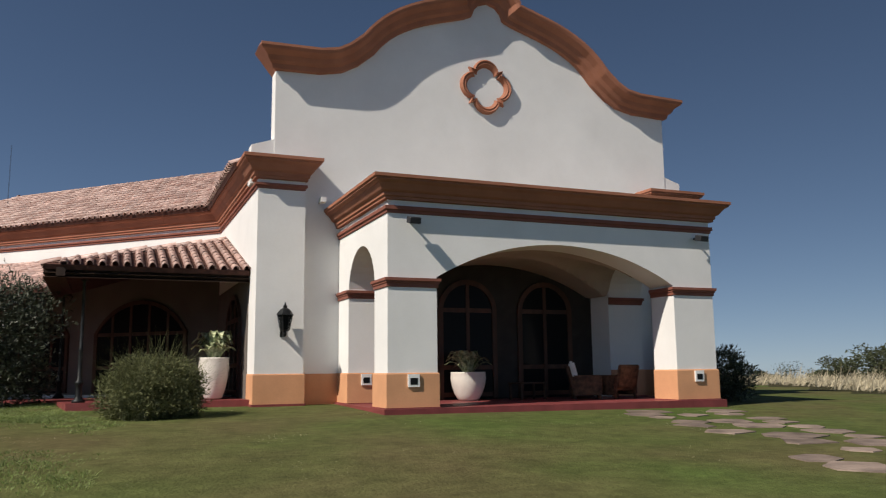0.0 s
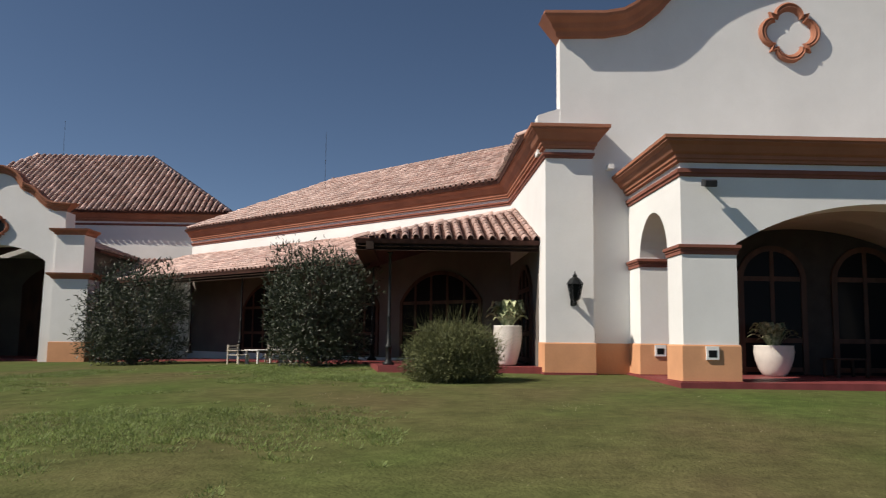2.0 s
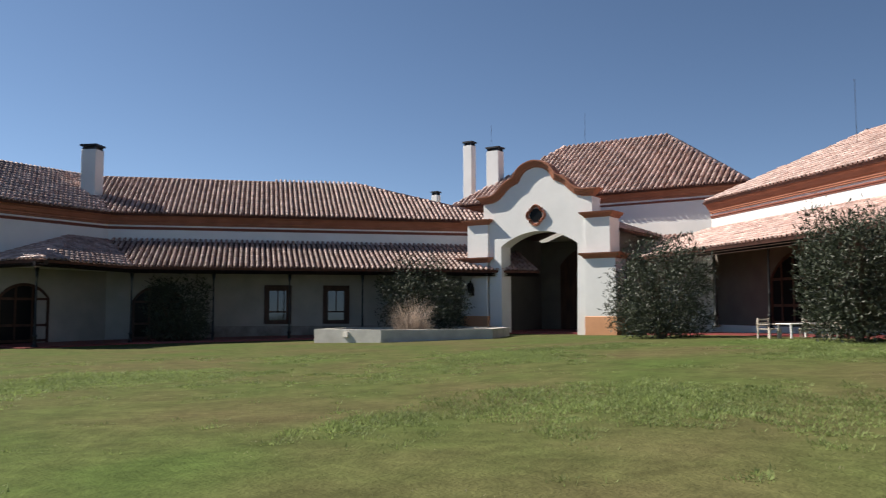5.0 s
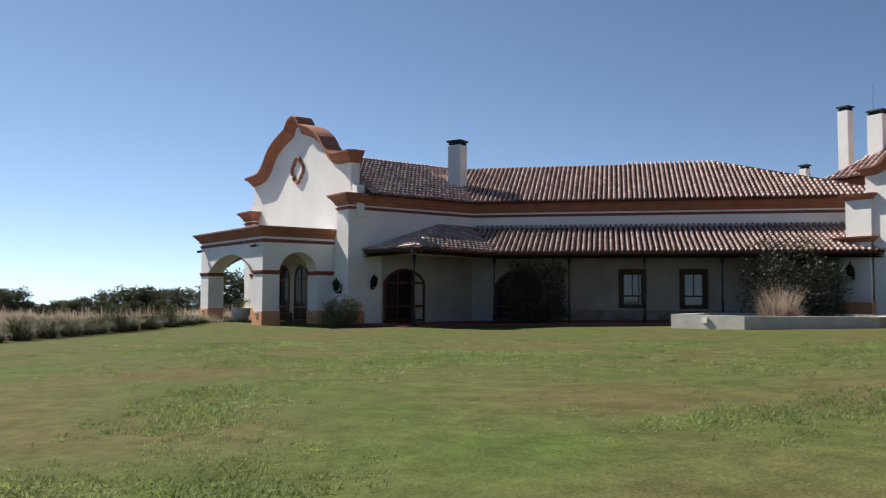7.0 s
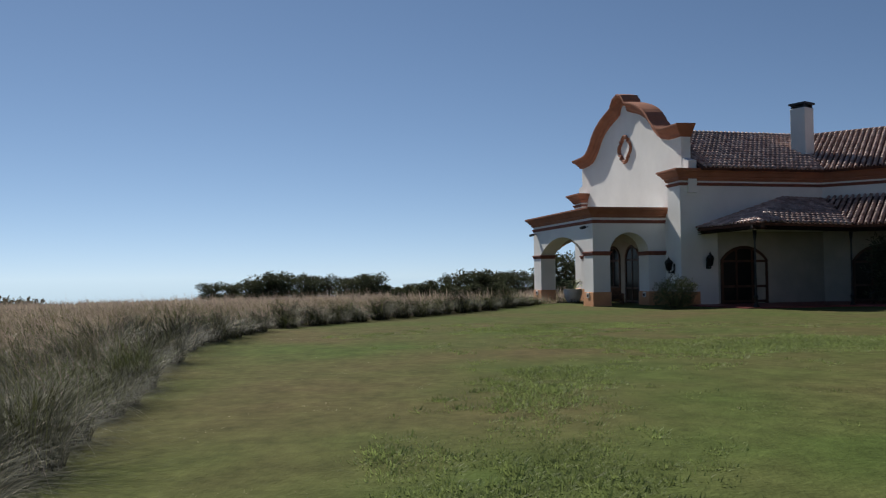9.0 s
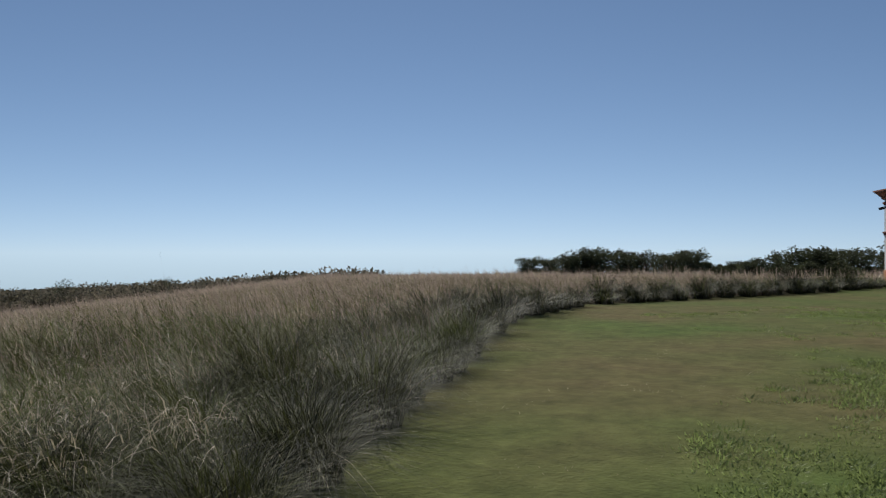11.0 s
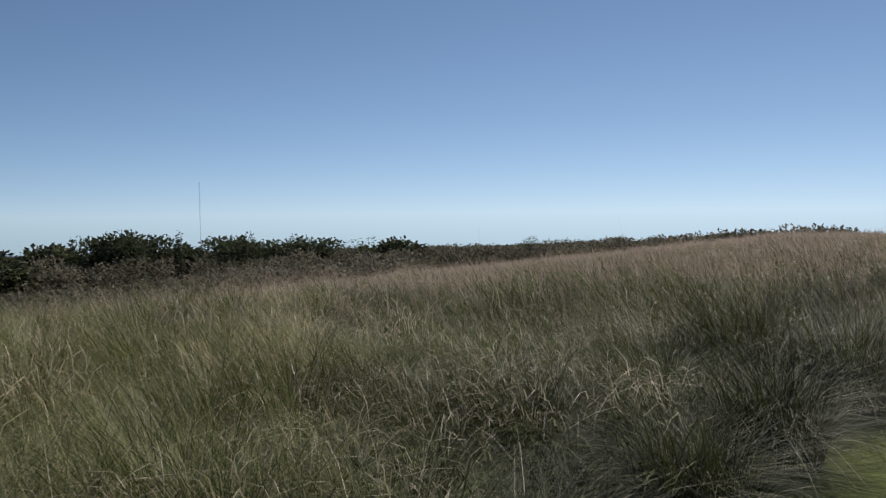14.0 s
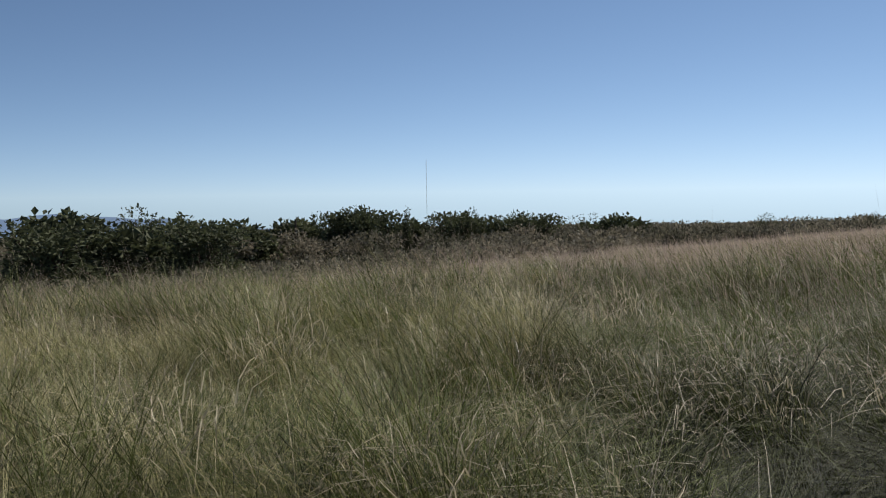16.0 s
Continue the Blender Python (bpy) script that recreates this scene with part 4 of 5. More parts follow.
lantern(Matrix.Translation((-27.9, 20.28, 2.75)))


# ---- plants ----
def leaf_mesh(name, centres, n, size, material, parent=None, label="", ratio=0.35, up=0.2, shell=0.55, rough=0.35, kind=""):
    """A cloud of single leaves in the outer part of several ellipsoids (x, y, z, rx, ry, rz)."""
    rng = np.random.default_rng(sum(map(ord, name)) + n + int(abs(centres[0][0]) * 97))
    vol = np.array([c[3] * c[4] * c[5] for c in centres])
    pick = rng.choice(len(centres), n, p=vol / vol.sum())
    c = np.array(centres)[pick]
    d = rng.normal(size=(n, 3))
    d /= np.linalg.norm(d, axis=1)[:, None]
    lump = 1 + rough * 0.5 * (np.sin(d[:, 0] * 7 + c[:, 0] * 3) * np.cos(d[:, 1] * 6 + c[:, 1]) + 0.6 * np.sin(d[:, 2] * 11 + c[:, 2] * 5))
    r = (shell + (1 - shell) * rng.random(n) ** 0.7) * lump
    p = c[:, :3] + d * c[:, 3:] * r[:, None]
    ax = d * 0.6 + rng.normal(size=(n, 3)) * 0.7 + np.array([0, 0, up])
    ax /= np.linalg.norm(ax, axis=1)[:, None]
    side = np.cross(ax, rng.normal(size=(n, 3)))
    side /= np.linalg.norm(side, axis=1)[:, None] + 1e-9
    ln = size * (0.6 + 0.8 * rng.random(n))[:, None]
    bend = np.cross(ax, side) * ln * 0.15
    v = np.stack([p, p + ax * ln * 0.5 + side * ln * ratio * 0.5 + bend, p + ax * ln, p + ax * ln * 0.5 - side * ln * ratio * 0.5 + bend], 1).reshape(-1, 3)
    me = bpy.data.meshes.new(name)
    me.from_pydata(v.tolist(), [], np.arange(4 * n).reshape(n, 4).tolist())
    me.materials.append(material)
    ob = new(name, me)
    if parent is not None:
        ob.parent = parent
        ob.matrix_parent_inverse = Matrix.Translation(-Vector(parent.location))
    return tagged(ob, label, kind=kind)


def limb(bm, a, b, r0, r1, seg=7):
    a, b = Vector(a), Vector(b)
    q = (b - a).to_track_quat("Z", "Y")
    rings = []
    for k, r in ((0, r0), (0.5, (r0 + r1) / 2), (1, r1)):
        o = a.lerp(b, k) + Vector((random.uniform(-1, 1), random.uniform(-1, 1), 0)) * r1 * (0.6 if k == 0.5 else 0)
        rings.append([bm.verts.new(o + q @ Vector((math.cos(2 * math.pi * i / seg) * r, math.sin(2 * math.pi * i / seg) * r, 0))) for i in range(seg)])
    for x, y in zip(rings, rings[1:]):
        for i in range(seg):
            bm.faces.new((x[i], x[(i + 1) % seg], y[(i + 1) % seg], y[i]))


def shrub(name, x, y, r, h, label, material, n, size, lumps=7, ratio=0.3, group="", flat=1.0):
    z = lawn_z(x, y) - 0.03
    ob = thing(name, (x, y, z), label, "shrub", group)
    bm = bmesh.new()
    for i in range(6):
        a = random.uniform(0, 6.28)
        limb(bm, (x + math.cos(a) * 0.1, y + math.sin(a) * 0.1, z - 0.1), (x + math.cos(a) * r * 0.6, y + math.sin(a) * r * 0.6, z + h * random.uniform(0.45, 0.75)), 0.05, 0.02, 5)
    part("woody_base", bm, BARK, ob)
    cs = [(x, y, z + h * 0.47, r * 0.78, r * 0.78 * flat, h * 0.47)]
    for i in range(lumps):
        a = 2 * math.pi * i / lumps + random.uniform(-0.3, 0.3)
        k = random.uniform(0.45, 0.62)
        cs.append((x + math.cos(a) * r * k, y + math.sin(a) * r * k * flat, z + h * random.uniform(0.25, 0.72), r * random.uniform(0.3, 0.45), r * random.uniform(0.3, 0.45), h * random.uniform(0.2, 0.3)))
        cs.append((x + math.cos(a + 0.3) * r * 0.5, y + math.sin(a + 0.3) * r * 0.5 * flat, z + h * 0.17, r * 0.36, r * 0.36, h * 0.17))
    leaf_mesh("foliage", cs, n, size, material, ob, ratio=ratio, up=0.5)
    return ob


def bloom_pot(x, y, z, r, h, plant_h, label, leaf_size=0.4, n=90):
    ob = thing("plant_pot", (x, y, z), label, "plant pot", "large plant pots")
    bm = bmesh.new()
    lathe(bm, [(r * 0.5, 0), (r * 0.6, 0.04), (r * 0.76, h * 0.22), (r * 0.92, h * 0.5), (r, h * 0.78), (r * 0.96, h * 0.96), (r * 0.99, h), (r * 0.88, h), (r * 0.86, h * 0.9), (0.02, h * 0.88)], (x, y, z), 28)
    part("pot", bm, POT, ob, smooth=True)
    # arching strap leaves
    rng = random.Random(int(abs(x * 31 + y * 17)))
    bm = bmesh.new()
    for i in range(n):
        a, out, up = rng.uniform(0, 6.28), rng.uniform(0.25, 1.0) * r * 1.25, rng.uniform(0.35, 1.0) * plant_h
        w = leaf_size * rng.uniform(0.1, 0.17)
        prev = None
        for k in range(5):
            t = k / 4
            p = Vector((x + math.cos(a) * (0.1 + out * t), y + math.sin(a) * (0.1 + out * t), z + h * 0.95 + up * math.sin(t * 2.3)))
            sd = Vector((-math.sin(a), math.cos(a), 0)) * w * math.sin(0.35 + t * 2.7)
            ring = (bm.verts.new(p - sd), bm.verts.new(p + Vector((0, 0, -w * 0.3))), bm.verts.new(p + sd))
            if prev:
                bm.faces.new((prev[0], prev[1], ring[1], ring[0]))
                bm.faces.new((prev[1], prev[2], ring[2], ring[1]))
            prev = ring
    part("leaves", bm, POTLEAF, ob, "pale variegated strap leaves", smooth=True)


OLE = "large dark green oleander shrub on the lawn by the veranda"
shrub("oleander_shrub", -15.3, 12.6, 2.25, 3.9, OLE, LEAF, 13000, 0.17, 9, 0.22, "oleanders")
shrub("oleander_shrub", -8.35, 8.3, 1.85, 4.1, OLE, LEAF, 15000, 0.16, 9, 0.22, "oleanders")
shrub("oleander_shrub", -29.3, 17.6, 2.75, 4.2, "dark green oleander shrub beside the gatehouse", LEAF, 13000, 0.18, 9, 0.22, "oleanders")
shrub("oleander_shrub", -38.5, 9.9, 1.9, 3.5, "dark green oleander shrub before the far veranda", LEAF, 9000, 0.18, 9, 0.22, "oleanders")
ROSEMARY = shrub("rosemary_bush", -4.6, 1.35, 1.22, 1.38, "loose grey-green rosemary bush on the lawn", BUSHLEAF, 24000, 0.09, 14, 0.2, flat=0.8)
shrub("weeping_shrub", 10.6, 2.2, 1.25, 1.7, "dark weeping shrub beside the portico pier", LEAF, 9000, 0.14, 8, 0.2)
wp = M_WEST @ Vector((-3.9, 2.3, 0))
shrub("lavender_bush", wp.x, wp.y, 1.15, 1.5, "grey-green bush beside the far portico", BUSHLEAF, 6000, 0.12, 8, 0.2)
bloom_pot(-2.95, 5.3, 0.75 + 0.16, 0.39, 1.05, 0.78, "tall cream clay pot with a variegated plant on the veranda", 0.95, 70)
bloom_pot(3.3, 3.2, 0.75 + 0.03, 0.47, 0.74, 0.62, "round cream clay pot with a spiky plant in the portico", 0.4, 60)
wq = M_WEST @ Vector((6.6, 1.6, 0.03))
bloom_pot(wq.x, wq.y, wq.z, 0.55, 0.8, 0.6, "round clay pot with a green plant in the far portico", 0.4, 50)


# ---- on the lawn and under the roofs ----
def planter():
    pts = [(-30.1, 10.5), (-26.7, 10.9), (-23.6, 14.9), (-24.6, 18.2), (-28.2, 18.6), (-31.4, 14.6)]
    zs = [lawn_z(x, y) for x, y in pts]
    base, topz = min(zs) - 0.2, sum(zs) / 6 + 0.5
    ob = thing("raised_planter", (-27.5, 14.5, base), "low pale concrete planter wall on the lawn", "planter")
    bm = bmesh.new()
    sweep(bm, pts + [pts[0]], [(0, base), (0, topz), (-0.32, topz), (-0.32, base)])
    part("rim_wall", fix(bm, Matrix()), CONCRETE, ob)
    bm = bmesh.new()
    bm.faces.new([bm.verts.new((x * 0.97 - 0.8, y * 0.97 + 0.45, topz - 0.12)) for x, y in pts])
    part("soil", bm, FIELD, ob)
    bm = bmesh.new()
    bx(bm, -28.55, 10.62, topz - 0.32, -28.3, 10.72, topz - 0.1)
    part("spotlight", fix(bm, Matrix()), POT, ob, "small square pale spotlight")
    return topz


PLANTER_TOP = planter()


def straight(a, b, r, seg=6):
    bm = bmesh.new()
    a, b = Vector(a), Vector(b)
    q = (b - a).to_track_quat("Z", "Y")
    rings = [[bm.verts.new(p + q @ Vector((math.cos(6.2832 * i / seg) * r, math.sin(6.2832 * i / seg) * r, 0))) for i in range(seg)] for p in (a, b)]
    for i in range(seg):
        bm.faces.new((rings[0][i], rings[0][(i + 1) % seg], rings[1][(i + 1) % seg], rings[1][i]))
    bm.faces.new(rings[0][::-1])
    bm.faces.new(rings[1])
    return bm


def box_part(name, material, parent, m, *q, bevel=0.012, label=""):
    bm = bmesh.new()
    bx(bm, *q)
    bmesh.ops.bevel(bm, geom=bm.edges[:], offset=bevel, segments=2, affect="EDGES")
    return part(name, fix(bm, m), material, parent, label)


def dining_chair(x, y, z, turn):
    m = pose(x, y, z, 0, 0, turn) @ Matrix.Diagonal((1.15, 1.15, 0.72, 1))
    ob = thing("veranda_chair", (x, y, z), "low pale wooden armchair under the veranda", "chair", "veranda chairs")
    box_part("seat", PALEWOOD, ob, m, -0.24, -0.22, 0.42, 0.24, 0.24, 0.46)
    for sx in (-1, 1):
        for sy, h in ((-1, 0.44), (1, 0.92)):
            box_part("leg", PALEWOOD, ob, m, sx * 0.21 - 0.022, sy * 0.2 - 0.022, 0, sx * 0.21 + 0.022, sy * 0.2 + 0.022, h, bevel=0.005)
        box_part("armrest", PALEWOOD, ob, m, sx * 0.23 - 0.03, -0.2, 0.64, sx * 0.23 + 0.03, 0.22, 0.67, bevel=0.006)
    for z0 in (0.55, 0.68, 0.82):
        box_part("back_slat", PALEWOOD, ob, m, -0.2, 0.19, z0, 0.2, 0.215, z0 + 0.07, bevel=0.005)


def table(x, y, z, w, d, h, material, label, turn=0):
    m = pose(x, y, z, 0, 0, turn)
    ob = thing("table", (x, y, z), label, "table")
    box_part("tabletop", material, ob, m, -w / 2, -d / 2, h - 0.04, w / 2, d / 2, h)
    for sx in (-1, 1):
        for sy in (-1, 1):
            box_part("leg", material, ob, m, sx * (w / 2 - 0.06) - 0.03, sy * (d / 2 - 0.06) - 0.03, 0, sx * (w / 2 - 0.06) + 0.03, sy * (d / 2 - 0.06) + 0.03, h - 0.04, bevel=0.006)


def armchair(x, y, z, turn, cushions, label):
    m = pose(x, y, z, 0, 0, turn)
    ob = thing("armchair", (x, y, z), label, "armchair", "portico armchairs")
    for sx in (-1, 1):
        box_part("side_panel", WICKER, ob, m, sx * 0.36 - 0.05, -0.38, 0.1, sx * 0.36 + 0.05, 0.38, 0.62, bevel=0.03)
        for sy in (-1, 1):
            box_part("leg", WICKER, ob, m, sx * 0.35 - 0.03, sy * 0.33 - 0.03, 0, sx * 0.35 + 0.03, sy * 0.33 + 0.03, 0.12, bevel=0.005)
    box_part("seat", WICKER, ob, m, -0.32, -0.36, 0.22, 0.32, 0.34, 0.34, bevel=0.02)
    mb = m @ pose(0, 0.36, 0.3, -14)
    box_part("backrest", WICKER, ob, mb, -0.36, -0.05, 0, 0.36, 0.05, 0.6, bevel=0.03)
    if cushions:
        box_part("seat_cushion", CUSHION, ob, m, -0.31, -0.38, 0.345, 0.31, 0.3, 0.47, bevel=0.04)
        box_part("back_cushion", CUSHION, ob, mb, -0.3, -0.2, 0.15, 0.3, -0.055, 0.68, bevel=0.05)


FE = 0.75 + 0.03
armchair(6.35, 2.3, FE, 62, True, "wicker armchair with white cushions in the portico")
armchair(7.05, 1.95, FE, 190, False, "brown wicker armchair standing in the portico")
table(4.9, 2.9, FE, 0.9, 0.6, 0.45, WOOD, "low dark wooden coffee table in the portico", 10)
VF = lawn_z(-10.5, 11.6) - 0.04
for x, y, turn in ((-11.3, 11.2, 60), (-10.3, 12.3, 200), (-9.6, 11.6, -40)):
    dining_chair(x, y, VF, turn)
table(-10.5, 11.6, VF, 1.1, 0.8, 0.5, CUSHION, "low white painted table under the veranda", 45)
wc = M_WEST @ Vector((2.2, 2.2, 0.03))
armchair(wc.x, wc.y, wc.z, 80, False, "brown armchair standing in the far portico")


def flagstones():
    """Irregular stones let into the lawn, running away from the portico."""
    ob = thing("stone_path", (4.8, -5, lawn_z(4.8, -5)), "worn pinkish flagstone path in the lawn", "path", kind="structure")
    rng = random.Random(5)
    a, b = Vector((6.6, -1.3, 0)), Vector((3.5, -10.2, 0))
    way = (b - a).normalized()
    side = Vector((-way.y, way.x, 0))
    n_rows = 12
    for i in range(n_rows):
        for k in (-1, 0, 1):
            if rng.random() < 0.14:
                continue
            c = a.lerp(b, (i + rng.uniform(-0.2, 0.2)) / (n_rows - 1)) + side * (k * 0.95 + rng.uniform(-0.22, 0.22))
            r = rng.uniform(0.28, 0.56)
            bm = bmesh.new()
            m_ = rng.randint(5, 7)
            ang = sorted(rng.uniform(0, 6.28 / m_ * 0.6) + 6.28 * q / m_ for q in range(m_))
            ring = [(c.x + math.cos(t) * r * rng.uniform(0.85, 1.2), c.y + math.sin(t) * r * rng.uniform(0.75, 1.1)) for t in ang]
            lo = [bm.verts.new((x, y, lawn_z(x, y) - 0.05)) for x, y in ring]
            hi = [bm.verts.new((x, y, lawn_z(x, y) + 0.016)) for x, y in ring]
            bm.faces.new(hi)
            for q in range(m_):
                bm.faces.new((lo[q], lo[(q + 1) % m_], hi[(q + 1) % m_], hi[q]))
            bmesh.ops.recalc_face_normals(bm, faces=bm.faces)
            part("flagstone", bm, SLAB, ob)


flagstones()

# roof aerials
for x, y, z0, z1, lab in ((-9.6, 20.4, 8.4, 11.0, "thin grey aerial on the wing roof"), (-32.4, 30.0, 9.0, 13.9, "thin grey aerial on the tower roof"), (-27.0, 33.0, 11.6, 14.6, "thin grey aerial on the tower roof")):
    tagged(part("aerial", straight((x, y, z0), (x, y, z1), 0.009), CAP), lab, "aerial", "roof aerials")
# camera on the gable pier
cam_box = thing("security_camera", M_EAST @ Vector((-0.5, 3.9, 5.2)), "small white security camera on the gable wall", "security camera")
bm = bmesh.new()
bx(bm, -0.62, 3.5, 5.14, -0.48, 3.78, 5.26)
part("camera_housing", fix(bm, M_EAST), WHITE, cam_box)
bm = bmesh.new()
bx(bm, -0.57, 3.78, 5.18, -0.53, 4.0, 5.22)
part("camera_bracket", fix(bm, M_EAST), CAP, cam_box)


# ---- tall grass, turf ----
def blade_mesh(name, base, az, length, lean, width, material, label, levels=3, category="grass"):
    """Grass blades as one mesh, arching over towards their tips; levels: cross-sections of a blade."""
    n = len(base)
    out = np.stack([np.cos(az), np.sin(az), np.zeros(n)], 1)
    side = np.stack([-np.sin(az + 0.6), np.cos(az + 0.6), np.zeros(n)], 1)
    rows = []
    for t in np.linspace(0, 1, levels):
        w = 1 - 0.88 * t ** 1.5
        p = base + out * (length * lean * (0.15 * t + 0.85 * t ** 2.3))[:, None] + np.array([0, 0, 1.0]) * (length * (t - 0.6 * lean * t ** 2.2))[:, None]
        s = side * (width * w * 0.5)[:, None]
        rows += [p - s, p + s]
    v = np.stack(rows, 1).reshape(-1, 3)
    k = np.arange(n)[:, None] * 2 * levels
    f = np.concatenate([k + np.array([[2 * q, 2 * q + 1, 2 * q + 3, 2 * q + 2]]) for q in range(levels - 1)], 0)
    me = bpy.data.meshes.new(name)
    me.from_pydata(v.tolist(), [], f.tolist())
    me.materials.append(material)
    return tagged(new(name, me), label, category, kind="stuff")


RNG = np.random.default_rng(7)


def scatter(n, r0, r1, a0, a1, test):
    """Plan points round the lookout between two radii and two turns (degrees left of the y axis)."""
    out = []
    while len(out) < n:
        r = math.sqrt(RNG.uniform(r0 * r0, r1 * r1))
        a = radians(RNG.uniform(a0, a1))
        x, y = -6.3 - math.sin(a) * r, -16.1 + math.cos(a) * r
        if test(x, y):
            out.append((x, y))
    return out


WIND = (0.82, -0.57)


def tussocks(name, spots, per, h, spread, width, lean, material, label, wind=0.9, levels=3, stray=0.35, lift=0.0):
    """Tussocks of blades at the spots, each of its own size, bent over by the wind."""
    n = len(spots)
    xy = np.array(spots)
    z = np.array([lawn_z(x, y) for x, y in spots]) - 0.02
    k = RNG.uniform(0.6, 1.15, n) * (0.92 + 0.16 * np.sin(xy[:, 0] * 2.3 + 1) * np.cos(xy[:, 1] * 2.0) + 0.2 * np.sin(xy[:, 0] * 0.9 + 1) * np.cos(xy[:, 1] * 0.7))
    a = RNG.uniform(0, 6.2832, (n, per))
    d = spread * RNG.random((n, per)) ** 0.7
    base = np.stack([xy[:, :1] + np.cos(a) * d, xy[:, 1:] + np.sin(a) * d, np.repeat(z[:, None], per, 1) + lift * RNG.uniform(0.55, 1.0, (n, per)) * k[:, None]], 2).reshape(-1, 3)
    vx, vy = np.cos(a) + wind * WIND[0] + RNG.normal(0, stray, (n, per)), np.sin(a) + wind * WIND[1] + RNG.normal(0, stray, (n, per))
    ln = h * k[:, None] * RNG.uniform(0.5, 1.15, (n, per))
    le = lean * RNG.uniform(0.3, 1.4, (n, per))
    wd = width * RNG.uniform(0.7, 1.3, (n, per))
    return blade_mesh(name, base, np.arctan2(vy, vx).ravel(), ln.ravel(), le.ravel(), wd.ravel(), material, label, levels)


FAR_OK = lambda x, y: in_field(x, y + 1.2) and math.hypot(x + 6.3, y + 16.1) > 1.6


def spread_out(spots, gap):
    """Drops every spot that stands nearer than gap to one kept before it."""
    kept = []
    for p in spots:
        if all((p[0] - q[0]) ** 2 + (p[1] - q[1]) ** 2 > gap * gap for q in kept):
            kept.append(p)
    return kept


GREEN, STRAW, HEADS = "tall green field grass beside the lawn", "dry straw blades among the tall grass", "pinkish brown seed heads over the field grass"
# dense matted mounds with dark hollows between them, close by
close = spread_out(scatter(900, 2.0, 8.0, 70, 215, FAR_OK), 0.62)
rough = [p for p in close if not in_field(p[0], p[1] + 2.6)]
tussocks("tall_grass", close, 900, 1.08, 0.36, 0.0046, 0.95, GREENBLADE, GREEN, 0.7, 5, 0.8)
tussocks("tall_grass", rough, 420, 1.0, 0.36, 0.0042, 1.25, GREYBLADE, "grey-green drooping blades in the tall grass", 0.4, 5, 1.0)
tussocks("tall_grass", close, 60, 1.1, 0.36, 0.004, 1.4, DRYBLADE, STRAW, 0.9, 5, 1.2)
low = scatter(700, 2.0, 8.0, 70, 215, FAR_OK)
tussocks("tall_grass", low, 110, 0.55, 0.3, 0.0048, 1.1, GREENBLADE, GREEN, 0.6, 4, 1.0)
# broken leaf tips caught in the tops of the mounds
tussocks("straw_tips", close, 110, 0.3, 0.42, 0.0068, 1.5, DRYBLADE, "bent pale straw tips in the tall grass", 0.8, 4, 1.5, 0.62)
near = spread_out(scatter(1500, 8.0, 16, 70, 215, FAR_OK), 0.66)
tussocks("tall_grass", near, 320, 0.98, 0.42, 0.0085, 0.95, GREENBLADE, GREEN, 0.8, 4, 0.9)
tussocks("tall_grass", near, 46, 1.0, 0.44, 0.0075, 1.4, DRYBLADE, STRAW, 1.0, 4, 1.1)
# drier, yellower grass towards the valley
DRIER = lambda p: math.degrees(math.atan2(-(p[0] + 6.3), p[1] + 16.1)) % 360 > 142
tussocks("dry_tall_grass", [p for p in low + close if DRIER(p)], 300, 0.85, 0.36, 0.005, 1.05, OLIVEBLADE, "yellowish olive grass bent by the wind", 0.9, 4, 0.9)
tussocks("dry_tall_grass", [p for p in near if DRIER(p)], 160, 0.9, 0.45, 0.0085, 1.0, OLIVEBLADE, "yellowish olive grass bent by the wind", 0.9, 3, 0.8)
# seed heads: a thin haze over the blades
tussocks("grass_plumes", close, 14, 1.2, 0.45, 0.0028, 0.7, PLUME, HEADS, 1.3, 4, 0.7)
tussocks("grass_plumes", near, 52, 1.2, 0.6, 0.0045, 0.65, PLUME, HEADS, 1.3, 3, 0.6)


def meadow(x, y):
    """Field grass as far as the scrub of the valley."""
    dx, dy = x + 6.3, y + 16.1
    return FAR_OK(x, y) and (math.hypot(dx, dy) < 62 or math.degrees(math.atan2(-dx, dy)) % 360 < 136)


mid = scatter(3600, 16, 50, 66, 215, FAR_OK)
tussocks("tall_grass", mid, 24, 0.72, 0.6, 0.02, 0.95, GREENBLADE, GREEN)
tussocks("tall_grass", mid[::2], 18, 0.76, 0.7, 0.017, 1.1, DRYBLADE, STRAW)
tussocks("grass_plumes", mid, 24, 1.05, 0.9, 0.011, 0.7, PLUME, HEADS, 1.2, 2)
far = scatter(5000, 50, 175, 60, 215, meadow)
tussocks("tall_grass", far, 6, 0.85, 1.4, 0.10, 0.7, DRYBLADE, "dry straw blades far out in the field", levels=2)
tussocks("grass_plumes", far, 8, 1.0, 1.4, 0.08, 0.5, PLUME, "pinkish brown seed heads far out in the field", levels=2)
# a few stalks that stand over the rest
stalks = scatter(60, 6, 16, 95, 160, FAR_OK)
tussocks("tall_stalks", stalks, 1, 1.6, 0.1, 0.006, 0.3, DRYBLADE, "single tall dry stalks over the field grass")
